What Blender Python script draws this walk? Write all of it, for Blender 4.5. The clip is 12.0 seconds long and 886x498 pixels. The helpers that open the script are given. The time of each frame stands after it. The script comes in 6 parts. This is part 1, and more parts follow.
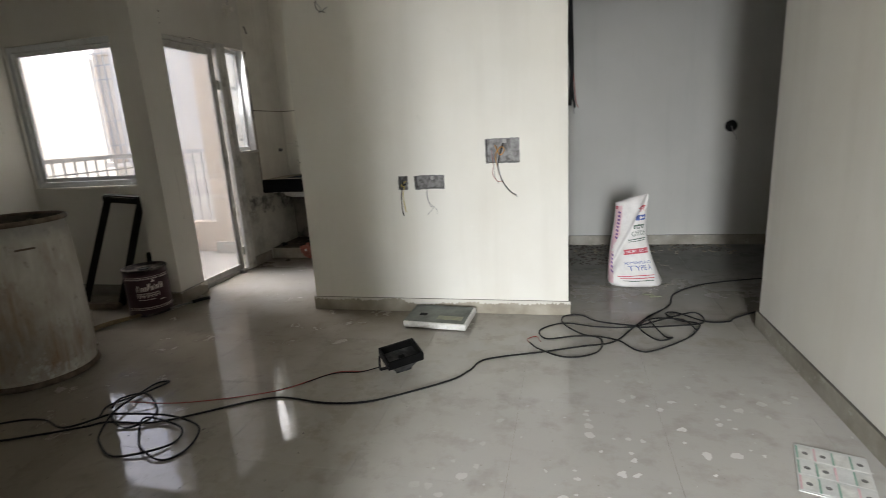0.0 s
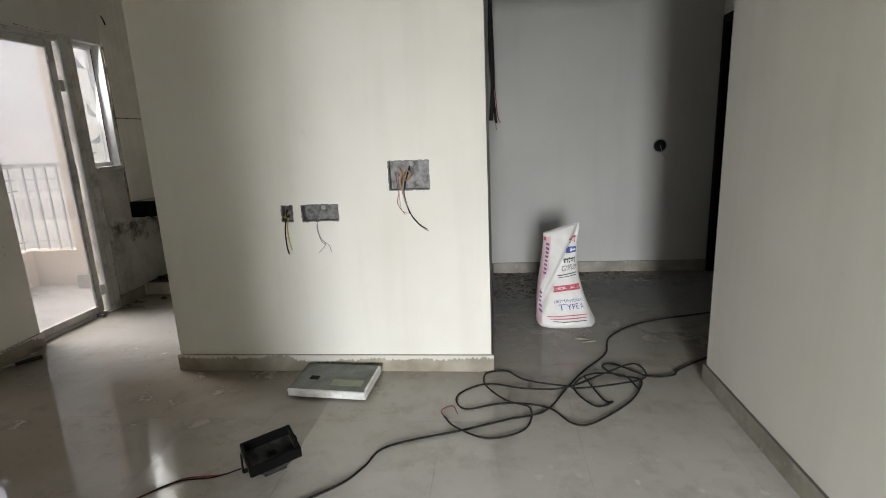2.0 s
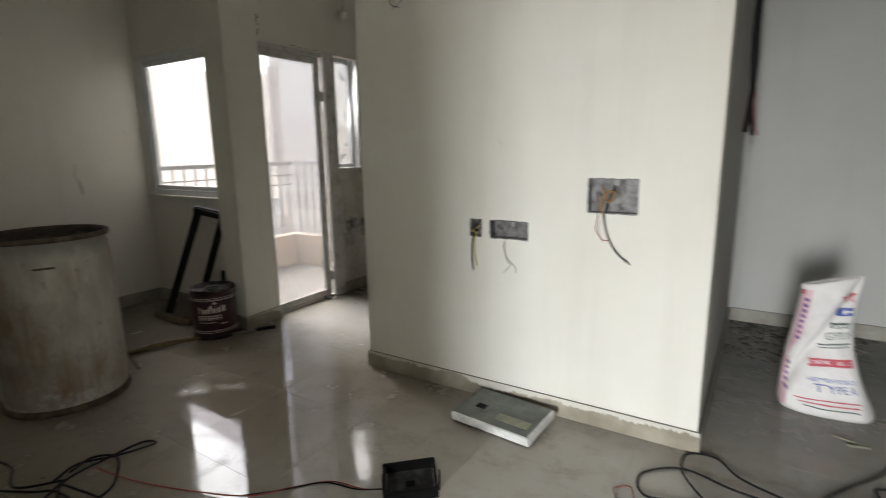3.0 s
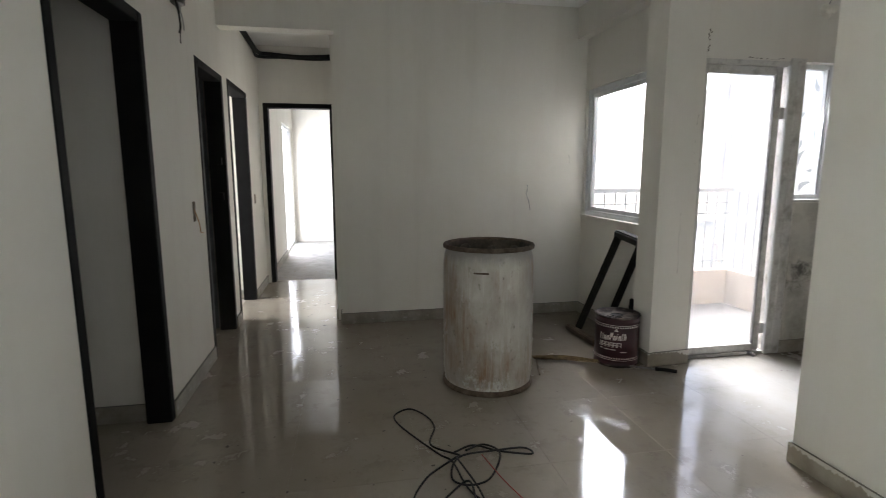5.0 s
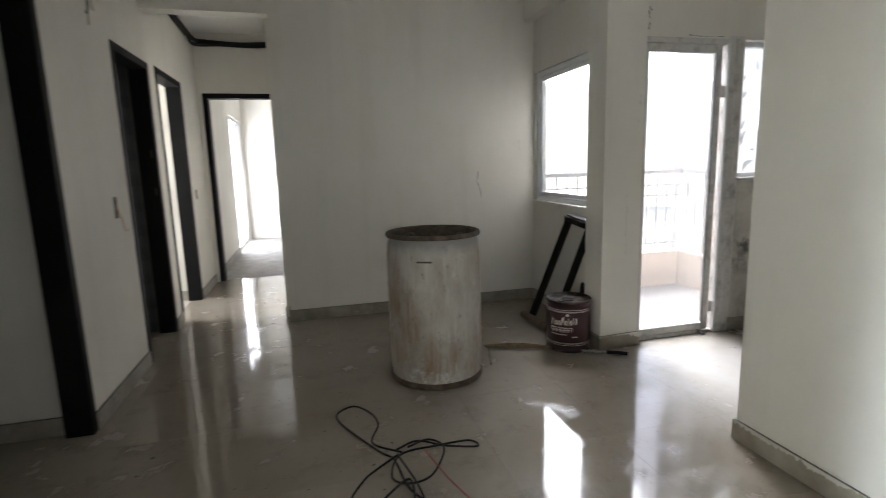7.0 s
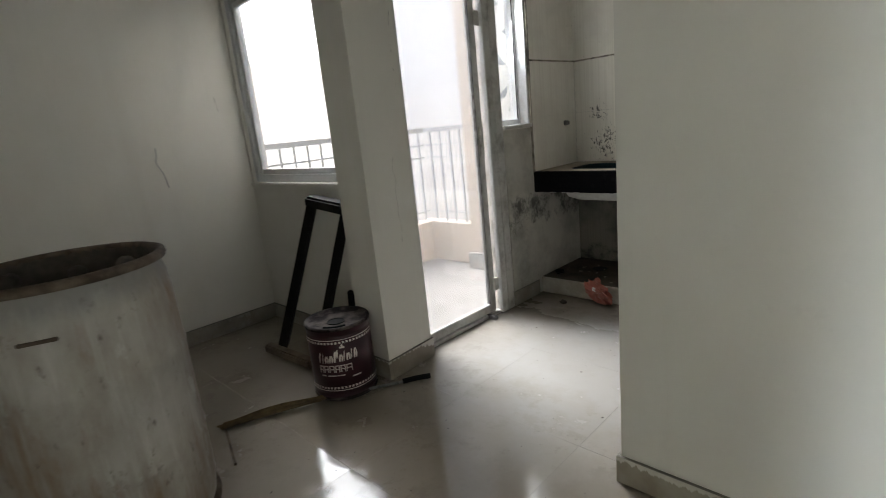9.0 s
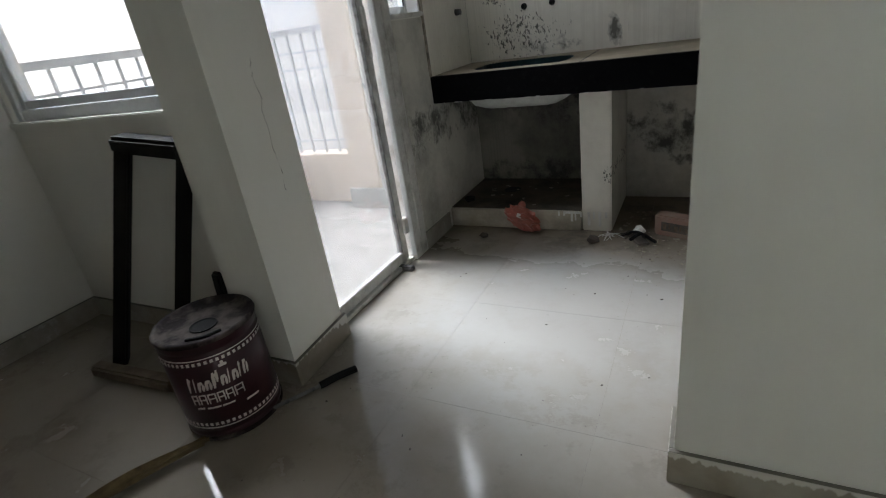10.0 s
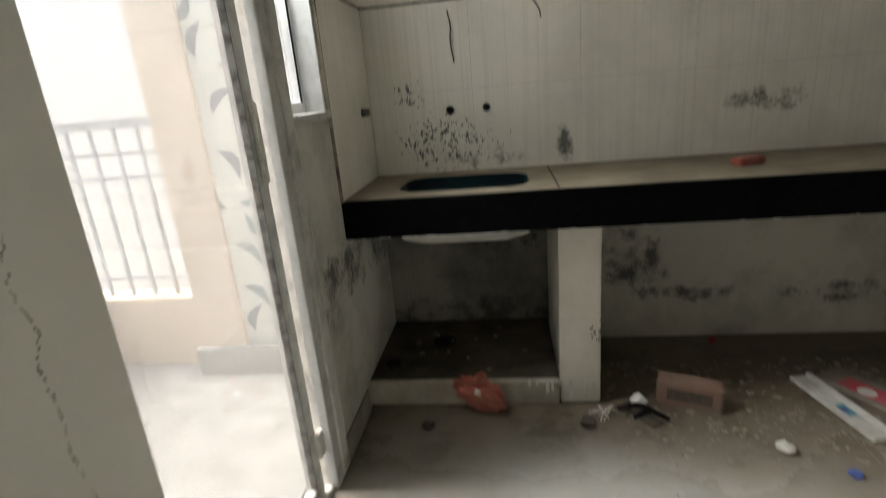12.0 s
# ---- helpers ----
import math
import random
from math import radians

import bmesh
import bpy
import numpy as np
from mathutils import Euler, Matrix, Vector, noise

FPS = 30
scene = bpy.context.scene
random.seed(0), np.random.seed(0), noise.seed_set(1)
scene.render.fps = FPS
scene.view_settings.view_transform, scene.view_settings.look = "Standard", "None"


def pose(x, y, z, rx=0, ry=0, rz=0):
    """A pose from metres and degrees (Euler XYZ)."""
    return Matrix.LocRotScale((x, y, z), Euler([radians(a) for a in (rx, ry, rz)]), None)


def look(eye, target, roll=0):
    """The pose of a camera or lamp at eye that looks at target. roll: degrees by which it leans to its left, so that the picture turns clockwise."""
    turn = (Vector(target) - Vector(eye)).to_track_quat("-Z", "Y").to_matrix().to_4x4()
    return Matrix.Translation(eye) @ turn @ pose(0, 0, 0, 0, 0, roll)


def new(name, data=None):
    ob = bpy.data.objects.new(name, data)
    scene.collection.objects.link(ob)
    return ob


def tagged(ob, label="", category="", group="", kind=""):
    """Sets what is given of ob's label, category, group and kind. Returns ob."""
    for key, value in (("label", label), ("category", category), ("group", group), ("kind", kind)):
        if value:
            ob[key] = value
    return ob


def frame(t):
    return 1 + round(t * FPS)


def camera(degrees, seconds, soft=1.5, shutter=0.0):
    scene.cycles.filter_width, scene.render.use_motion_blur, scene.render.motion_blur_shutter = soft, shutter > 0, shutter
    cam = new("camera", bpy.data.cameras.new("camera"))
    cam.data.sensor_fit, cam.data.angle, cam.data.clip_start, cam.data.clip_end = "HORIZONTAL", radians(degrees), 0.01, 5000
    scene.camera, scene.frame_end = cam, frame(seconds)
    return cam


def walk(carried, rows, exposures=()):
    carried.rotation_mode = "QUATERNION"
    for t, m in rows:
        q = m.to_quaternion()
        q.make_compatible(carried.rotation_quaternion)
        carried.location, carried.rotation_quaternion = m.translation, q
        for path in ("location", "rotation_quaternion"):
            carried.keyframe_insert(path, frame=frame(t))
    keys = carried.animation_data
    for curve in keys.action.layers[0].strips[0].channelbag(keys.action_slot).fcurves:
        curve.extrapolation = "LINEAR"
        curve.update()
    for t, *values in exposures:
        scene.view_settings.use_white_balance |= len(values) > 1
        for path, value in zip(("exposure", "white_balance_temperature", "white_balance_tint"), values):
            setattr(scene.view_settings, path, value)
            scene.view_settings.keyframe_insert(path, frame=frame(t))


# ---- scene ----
cam = camera(82.2, 12.0, soft=0.65, shutter=0.3)
PATH = [
    (0, (0.049, -0.06, 1.255), (-0.424, 1.828, 0.793), -3.5),
    (0.5, (0.078, 0.06, 1.274), (-0.172, 1.983, 0.786), -4.4),
    (1, (0.096, 0.195, 1.274), (-0.106, 2.125, 0.79), -4.6),
    (1.5, (0.094, 0.394, 1.275), (-0.103, 2.332, 0.819), -4.0),
    (2, (0.093, 0.596, 1.294), (-0.112, 2.536, 0.854), -2.5),
    (2.5, (0.147, 0.793, 1.298), (-0.352, 2.683, 0.876), -2.1),
    (3, (0.206, 0.954, 1.309), (-0.841, 2.613, 0.922), -0.9),
    (3.5, (0.143, 1.103, 1.284), (-1.357, 2.391, 0.98), -1.2),
    (3.7, (0.137, 1.146, 1.277), (-1.47, 2.305, 1.007), 0.5),
    (5.3, (0.113, 1.188, 1.366), (-1.847, 1.439, 1.061), -1.1),
    (5.5, (0.13, 1.199, 1.362), (-1.837, 1.397, 1.059), -1.4),
    (6, (0.169, 1.246, 1.351), (-1.801, 1.412, 1.049), -1.7),
    (6.5, (0.172, 1.28, 1.331), (-1.792, 1.497, 1.022), -1.5),
    (7, (0.039, 1.354, 1.312), (-1.871, 1.845, 0.982), -1.6),
    (7.5, (-0.196, 1.463, 1.313), (-1.963, 2.326, 0.95), -1.9),
    (7.7, (-0.307, 1.448, 1.3), (-2.03, 2.395, 0.932), -2.2),
    (9.3, (-1.298, 1.941, 1.166), (-2.546, 3.403, 0.615), -5.7),
    (9.5, (-1.432, 2.006, 1.138), (-2.583, 3.505, 0.482), -5.9),
    (10, (-1.75, 2.21, 1.101), (-2.634, 3.809, 0.287), -8.7),
    (10.5, (-1.956, 2.382, 1.147), (-2.74, 3.957, 0.197), -10.1),
    (11, (-2.194, 2.543, 1.132), (-2.715, 4.188, 0.122), -8.2),
    (11.5, (-2.41, 2.79, 1.227), (-2.702, 4.474, 0.189), -6.1),
    (12, (-2.446, 2.967, 1.184), (-2.71, 4.86, 0.596), -5.0),
]
EXPOSURES = [(0.0, 2.8, 7200, 18), (3.7, 2.82, 7250, 17), (5.3, 3.88, 6550, 17), (6.9, 3.82, 6600, 17), (7.7, 3.16, 7250, 17), (9.3, 3.26, 6650, 14), (10.5, 3.08, 6300, 13), (11.2, 3.2, 6500, 13), (11.6, 3.3, 6650, 13), (12.0, 3.42, 7300, 12)]
walk(cam, [(t, look(eye, target, roll)) for t, eye, target, roll in PATH], EXPOSURES)

# ---- world, sun, large lights ----
world = bpy.data.worlds.new("overcast_sky")
scene.world = world
world.use_nodes = True
wn = world.node_tree.nodes
wl = world.node_tree.links
sky = wn.new("ShaderNodeTexSky")
sky.sky_type = "NISHITA"
sky.sun_disc = False
sky.sun_elevation, sky.sun_rotation = radians(44.7), radians(-82)
sky.air_density, sky.dust_density, sky.ozone_density = 1.0, 2.2, 1.2
bgn = wn["Background"]
bgn.inputs["Strength"].default_value = 0.15
wl.new(sky.outputs["Color"], bgn.inputs["Color"])

sun = new("sun", bpy.data.lights.new("sun", "SUN"))
sun.data.energy, sun.data.angle, sun.data.color = 1.5, radians(50), (0.82, 0.92, 1.0)
sun.matrix_world = look((0, 0, 10.0), (10.0, -1.4, 0))


def window_light(eye, target, w, h, watts, spread=180, tint=(0.88, 0.95, 1.0)):
    """Sky light standing in the opening of a window that opens on the sky."""
    la = bpy.data.lights.new("window_daylight", "AREA")
    la.shape, la.size, la.size_y, la.energy, la.color = "RECTANGLE", w, h, watts, tint
    la.spread = radians(spread)
    ob = new("window_daylight", la)
    ob.matrix_world = look(eye, target)
    return ob


window_light((0.15, -3.92, 1.25), (0.15, 0, -1.8), 0.85, 1.5, 50, 106, (0.78, 0.91, 1.0))         # living room window, behind the start
window_light((-5.06, -2.56, 1.45), (-5.06, 0, 1.2), 0.8, 1.2, 14)        # second bedroom window
window_light((-9.28, 0.10, 1.2), (-9.0, 3, 1.0), 1.2, 2.0, 8)            # far bedroom balcony door
window_light((-3.085, 4.51, 1.80), (-1.4, 4.78, 1.45), 0.22, 0.55, 0.42)      # kitchen window, upper part


# ---- materials ----
def nodes_of(name, rough=0.6, metal=0.0):
    m = bpy.data.materials.new(name)
    m.use_nodes = True
    nt = m.node_tree
    b = nt.nodes["Principled BSDF"]
    b.inputs["Roughness"].default_value = rough
    b.inputs["Metallic"].default_value = metal
    tc = nt.nodes.new("ShaderNodeTexCoord")
    return m, nt, b, tc


def noise_node(nt, vec, scale, detail=4.0, rough=0.55, stretch=None):
    n = nt.nodes.new("ShaderNodeTexNoise")
    n.inputs["Scale"].default_value = scale
    n.inputs["Detail"].default_value = detail
    n.inputs["Roughness"].default_value = rough
    if stretch:
        mp = nt.nodes.new("ShaderNodeMapping")
        mp.inputs["Scale"].default_value = stretch
        nt.links.new(vec, mp.inputs["Vector"])
        vec = mp.outputs["Vector"]
    nt.links.new(vec, n.inputs["Vector"])
    return n.outputs["Fac"]


def ramp(nt, fac, lo, hi):
    r = nt.nodes.new("ShaderNodeMapRange")
    r.inputs["From Min"].default_value = lo
    r.inputs["From Max"].default_value = hi
    nt.links.new(fac, r.inputs["Value"])
    return r.outputs["Result"]


def mix(nt, fac, a, b):
    n = nt.nodes.new("ShaderNodeMix")
    n.data_type = "RGBA"
    for key, v in ((0, fac), (6, a), (7, b)):
        if isinstance(v, bpy.types.NodeSocket):
            nt.links.new(v, n.inputs[key])
        else:
            n.inputs[key].default_value = v if key == 0 else (*v, 1)
    return n.outputs[2]


def calc(nt, op, a, b=0.0):
    n = nt.nodes.new("ShaderNodeMath")
    n.operation = op
    for i, v in enumerate((a, b)):
        if isinstance(v, bpy.types.NodeSocket):
            nt.links.new(v, n.inputs[i])
        else:
            n.inputs[i].default_value = v
    return n.outputs[0]


def bump(nt, b, fac, strength, dist=0.01):
    n = nt.nodes.new("ShaderNodeBump")
    n.inputs["Strength"].default_value = strength
    n.inputs["Distance"].default_value = dist
    nt.links.new(fac, n.inputs["Height"])
    nt.links.new(n.outputs["Normal"], b.inputs["Normal"])


def mottled(name, a, b_, scale=6.0, rough=0.6, metal=0.0, relief=0.1, grain=90.0, lo=0.35, hi=0.7, stretch=None, dist=0.004, ior=1.45):
    """Two colours mottled at one scale, with a fine grain of its own."""
    m, nt, b, tc = nodes_of(name, rough, metal)
    v = tc.outputs["Object"]
    big = ramp(nt, noise_node(nt, v, scale, 5.0, 0.6, stretch), lo, hi)
    fine = noise_node(nt, v, grain, 3.0)
    col = mix(nt, big, a, b_)
    col = mix(nt, calc(nt, "MULTIPLY", ramp(nt, fine, 0.45, 0.75), 0.25), col, tuple(c * 0.6 for c in a))
    nt.links.new(col, b.inputs["Base Color"])
    b.inputs["IOR"].default_value = ior
    bump(nt, b, fine, relief, dist)
    return m


def plaster(name, base, warm, streak=0.10, blot=0.25):
    """Painted plaster: faint roller marks, patches, vertical streaks and scuffs."""
    m, nt, b, tc = nodes_of(name, 0.78)
    v = tc.outputs["Object"]
    patch = ramp(nt, noise_node(nt, v, 1.3, 6.0, 0.6), 0.35, 0.68)
    run = ramp(nt, noise_node(nt, v, 2.2, 4.0, 0.6, (2.2, 2.2, 0.18)), 0.50, 0.72)
    scuff = ramp(nt, noise_node(nt, v, 7.0, 8.0, 0.7), 0.66, 0.76)
    grain = noise_node(nt, v, 130.0, 3.0)
    col = mix(nt, calc(nt, "MULTIPLY", patch, blot), base, warm)
    col = mix(nt, calc(nt, "MULTIPLY", run, streak), col, tuple(c * 0.8 for c in warm))
    col = mix(nt, calc(nt, "MULTIPLY", scuff, 0.18), col, (0.34, 0.32, 0.28))
    nt.links.new(col, b.inputs["Base Color"])
    h = calc(nt, "ADD", calc(nt, "MULTIPLY", grain, 0.25), noise_node(nt, v, 9.0, 4.0))
    bump(nt, b, h, 0.10, 0.01)
    return m


def grimy(name, base, dark, amount, streaky=True, stains=()):
    """Old plaster or tile with black damp spots, smears and runs."""
    m, nt, b, tc = nodes_of(name, 0.7)
    geo = nt.nodes.new("ShaderNodeNewGeometry")
    v = geo.outputs["Position"]
    patch = ramp(nt, noise_node(nt, v, 2.6, 8.0, 0.65), 0.42, 0.72)
    spots = ramp(nt, noise_node(nt, v, 52.0, 5.0, 0.72), 0.66, 0.71)
    where = ramp(nt, noise_node(nt, v, 2.1, 3.0), 0.48, 0.62)
    runs = ramp(nt, noise_node(nt, v, 14.0, 4.0, 0.7, (1.6, 1.6, 0.07)), 0.60, 0.74)
    col = mix(nt, calc(nt, "MULTIPLY", patch, amount), base, dark)
    if streaky:
        fine = ramp(nt, noise_node(nt, v, 48.0, 2.0, 0.5, (1.6, 1.6, 0.012)), 0.50, 0.62)
        col = mix(nt, calc(nt, "MULTIPLY", fine, 0.34), col, tuple(0.55 * p + 0.45 * q for p, q in zip(base, dark)))
        col = mix(nt, calc(nt, "MULTIPLY", runs, 0.4), col, tuple(0.45 * (p + q) for p, q in zip(base, dark)))
    col = mix(nt, calc(nt, "MULTIPLY", spots, calc(nt, "MULTIPLY", where, 0.75)), col, (0.025, 0.023, 0.02))
    # black stains: (x, z, width, height, how solid) on the wall
    sep = nt.nodes.new("ShaderNodeSeparateXYZ")
    nt.links.new(geo.outputs["Position"], sep.inputs[0])
    rag = noise_node(nt, geo.outputs["Position"], 8.0, 9.0, 0.70, (1, 1, 0.9))
    dots = noise_node(nt, geo.outputs["Position"], 62.0, 4.0, 0.72, (1, 1, 0.6))
    for sx, sz, sw, sh, solid in stains:
        ex = calc(nt, "DIVIDE", calc(nt, "SUBTRACT", sep.outputs["X"], sx), sw)
        ez = calc(nt, "DIVIDE", calc(nt, "SUBTRACT", sep.outputs["Z"], sz), sh)
        d = calc(nt, "SQRT", calc(nt, "ADD", calc(nt, "MULTIPLY", ex, ex), calc(nt, "MULTIPLY", ez, ez)))
        inside = ramp(nt, d, 1.0, 0.35)
        src = rag if solid else dots
        mark = ramp(nt, calc(nt, "ADD", src, calc(nt, "MULTIPLY", inside, 0.16)), 0.60 if solid else 0.705, 0.74 if solid else 0.725)
        col = mix(nt, calc(nt, "MULTIPLY", mark, calc(nt, "MULTIPLY", ramp(nt, d, 1.15, 0.7), 0.85)), col, (0.035, 0.034, 0.03))
    nt.links.new(col, b.inputs["Base Color"])
    bump(nt, b, noise_node(nt, v, 40.0, 6.0), 0.25, 0.006)
    return m


def polished_floor(name):
    """Vitrified tile: glossy where wiped, dull where dust, cement film and foot marks lie."""
    m, nt, b, tc = nodes_of(name, 0.1)
    g = nt.nodes.new("ShaderNodeNewGeometry")
    v = g.outputs["Position"]
    info = nt.nodes.new("ShaderNodeObjectInfo")
    cloud = noise_node(nt, v, 0.9, 6.0, 0.6)
    film = ramp(nt, cloud, 0.40, 0.66)
    smear = ramp(nt, noise_node(nt, v, 6.5, 5.0, 0.62), 0.52, 0.70)
    scrape = ramp(nt, noise_node(nt, v, 5.5, 10.0, 0.72), 0.515, 0.575)
    tread = calc(nt, "MULTIPLY", scrape, ramp(nt, noise_node(nt, v, 1.9, 4.0, 0.65), 0.40, 0.56))
    speck = ramp(nt, noise_node(nt, v, 42.0, 3.0, 0.6), 0.69, 0.74)
    splash = ramp(nt, noise_node(nt, v, 17.0, 2.0, 0.5), 0.70, 0.73)
    where = ramp(nt, noise_node(nt, v, 0.7, 2.0), 0.50, 0.60)
    sep = nt.nodes.new("ShaderNodeSeparateXYZ")
    nt.links.new(v, sep.inputs[0])
    px, py = sep.outputs["X"], sep.outputs["Y"]
    # paint splashes where the ceiling was painted, near the long right wall
    vor = nt.nodes.new("ShaderNodeTexVoronoi")
    vor.inputs["Scale"].default_value = 19.0
    wob = nt.nodes.new("ShaderNodeVectorMath")
    wob.operation = "ADD"
    nz = nt.nodes.new("ShaderNodeTexNoise")
    nz.inputs["Scale"].default_value = 30.0
    sc = nt.nodes.new("ShaderNodeVectorMath")
    sc.operation = "SCALE"
    sc.inputs["Scale"].default_value = 0.035
    nt.links.new(v, nz.inputs["Vector"])
    nt.links.new(nz.outputs["Color"], sc.inputs[0])
    nt.links.new(v, wob.inputs[0])
    nt.links.new(sc.outputs[0], wob.inputs[1])
    nt.links.new(wob.outputs[0], vor.inputs["Vector"])
    csep = nt.nodes.new("ShaderNodeSeparateColor")
    nt.links.new(vor.outputs["Color"], csep.inputs[0])
    size = calc(nt, "MULTIPLY", calc(nt, "POWER", csep.outputs[0], 3.0), 0.42)
    spot = ramp(nt, calc(nt, "SUBTRACT", size, vor.outputs["Distance"]), 0.0, 0.03)
    dx, dy = calc(nt, "SUBTRACT", px, 0.62), calc(nt, "SUBTRACT", py, 1.35)
    rad = calc(nt, "SQRT", calc(nt, "ADD", calc(nt, "MULTIPLY", dx, dx), calc(nt, "MULTIPLY", dy, dy)))
    near = ramp(nt, calc(nt, "ADD", rad, calc(nt, "MULTIPLY", noise_node(nt, v, 3.0, 3.0), 1.1)), 1.75, 0.95)
    splash = calc(nt, "MAXIMUM", calc(nt, "MULTIPLY", spot, near), calc(nt, "MULTIPLY", splash, calc(nt, "MULTIPLY", where, 0.03)))
    # pale paint dust, spread wide to lighten the window-lit floor as well
    pale_pool = calc(nt, "MULTIPLY", ramp(nt, calc(nt, "ADD", rad, calc(nt, "MULTIPLY", noise_node(nt, v, 2.0, 5.0, 0.6), 1.0)), 3.1, 1.5), 0.85)
    tread = calc(nt, "MULTIPLY", tread, calc(nt, "SUBTRACT", 1.0, pale_pool))
    # pale patch that paints in the pool of daylight before the balcony door
    ex, ey = calc(nt, "SUBTRACT", px, -2.25), calc(nt, "SUBTRACT", py, 3.95)
    away = calc(nt, "SQRT", calc(nt, "ADD", calc(nt, "MULTIPLY", ex, ex), calc(nt, "MULTIPLY", ey, ey)))
    dusty = ramp(nt, calc(nt, "ADD", away, calc(nt, "MULTIPLY", noise_node(nt, v, 2.6, 6.0, 0.65), 0.8)), 1.45, 0.75)
    # brown kitchen dirt before the counter, grey lobby cement dust, both darkened for shade
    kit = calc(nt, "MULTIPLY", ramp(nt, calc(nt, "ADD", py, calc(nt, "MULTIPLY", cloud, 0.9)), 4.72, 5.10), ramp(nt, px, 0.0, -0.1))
    lob = calc(nt, "MULTIPLY", ramp(nt, calc(nt, "ADD", py, calc(nt, "MULTIPLY", cloud, 1.2)), 3.9, 5.0), ramp(nt, px, 0.0, 0.1))
    col = mix(nt, calc(nt, "MULTIPLY", info.outputs["Random"], 0.35), (0.215, 0.184, 0.142), (0.245, 0.213, 0.170))
    col = mix(nt, calc(nt, "MULTIPLY", film, 0.45), col, (0.30, 0.275, 0.238))
    col = mix(nt, pale_pool, col, (0.46, 0.445, 0.42))
    tread = calc(nt, "MULTIPLY", tread, calc(nt, "SUBTRACT", 1.0, calc(nt, "MULTIPLY", calc(nt, "MAXIMUM", dusty, kit), 0.85)))
    smear = calc(nt, "MULTIPLY", smear, calc(nt, "SUBTRACT", 1.0, calc(nt, "MULTIPLY", dusty, 0.6)))
    # floor lightened where daylight from the balcony door lies
    col = mix(nt, calc(nt, "MULTIPLY", dusty, 0.7), col, (0.37, 0.365, 0.355))
    col = mix(nt, calc(nt, "MULTIPLY", smear, 0.32), col, (0.21, 0.175, 0.135))
    col = mix(nt, calc(nt, "MULTIPLY", tread, 0.5), col, (0.16, 0.13, 0.10))
    # dirt colours kept extra dark for the shade under the counter
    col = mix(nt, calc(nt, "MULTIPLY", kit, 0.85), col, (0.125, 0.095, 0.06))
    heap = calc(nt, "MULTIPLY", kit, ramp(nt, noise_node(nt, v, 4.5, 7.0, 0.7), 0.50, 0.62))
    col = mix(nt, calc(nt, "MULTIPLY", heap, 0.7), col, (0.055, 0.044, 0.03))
    col = mix(nt, calc(nt, "MULTIPLY", lob, 0.8), col, (0.135, 0.138, 0.132))
    col = mix(nt, calc(nt, "MULTIPLY", splash, 0.85), col, (0.70, 0.69, 0.67))
    col = mix(nt, calc(nt, "MULTIPLY", speck, 0.35), col, (0.12, 0.10, 0.085))
    nt.links.new(col, b.inputs["Base Color"])
    b.inputs["IOR"].default_value = 1.42
    r = calc(nt, "ADD", 0.03, calc(nt, "MULTIPLY", film, 0.06))
    r = calc(nt, "ADD", r, calc(nt, "MULTIPLY", smear, 0.14))
    r = calc(nt, "ADD", r, calc(nt, "MULTIPLY", tread, 0.22))
    r = calc(nt, "ADD", r, calc(nt, "MULTIPLY", dusty, 0.16))
    r = calc(nt, "ADD", r, calc(nt, "MULTIPLY", splash, 0.2))
    r = calc(nt, "ADD", r, calc(nt, "MULTIPLY", calc(nt, "MAXIMUM", kit, lob), 0.45))
    nt.links.new(r, b.inputs["Roughness"])
    bump(nt, b, noise_node(nt, v, 3.0, 5.0), 0.03, 0.01)
    return m


def whitewashed_skirting(name):
    """Tile skirting with wall paint that has run down over its upper part."""
    m, nt, b, tc = nodes_of(name, 0.4)
    v = tc.outputs["Object"]
    sep = nt.nodes.new("ShaderNodeSeparateXYZ")
    nt.links.new(v, sep.inputs[0])
    drip = noise_node(nt, v, 60.0, 2.0, 0.5, (1, 1, 0.02))
    wave = noise_node(nt, v, 1.9, 4.0, 0.55, (1, 1, 0.02))
    edge = calc(nt, "ADD", calc(nt, "MULTIPLY", drip, 0.05), calc(nt, "MULTIPLY", wave, 0.22))
    mask = ramp(nt, calc(nt, "SUBTRACT", sep.outputs["Z"], calc(nt, "SUBTRACT", edge, 0.065)), 0.0, 0.006)
    stone = mix(nt, ramp(nt, noise_node(nt, v, 7.0, 6.0), 0.4, 0.7), (0.22, 0.19, 0.145), (0.34, 0.305, 0.245))
    col = mix(nt, calc(nt, "MULTIPLY", mask, 0.7), stone, (0.66, 0.64, 0.58))
    ledge = ramp(nt, sep.outputs["Z"], 0.0962, 0.0972)
    col = mix(nt, ledge, col, (0.16, 0.145, 0.12))
    nt.links.new(col, b.inputs["Base Color"])
    bump(nt, b, mask, 0.3, 0.002)
    return m


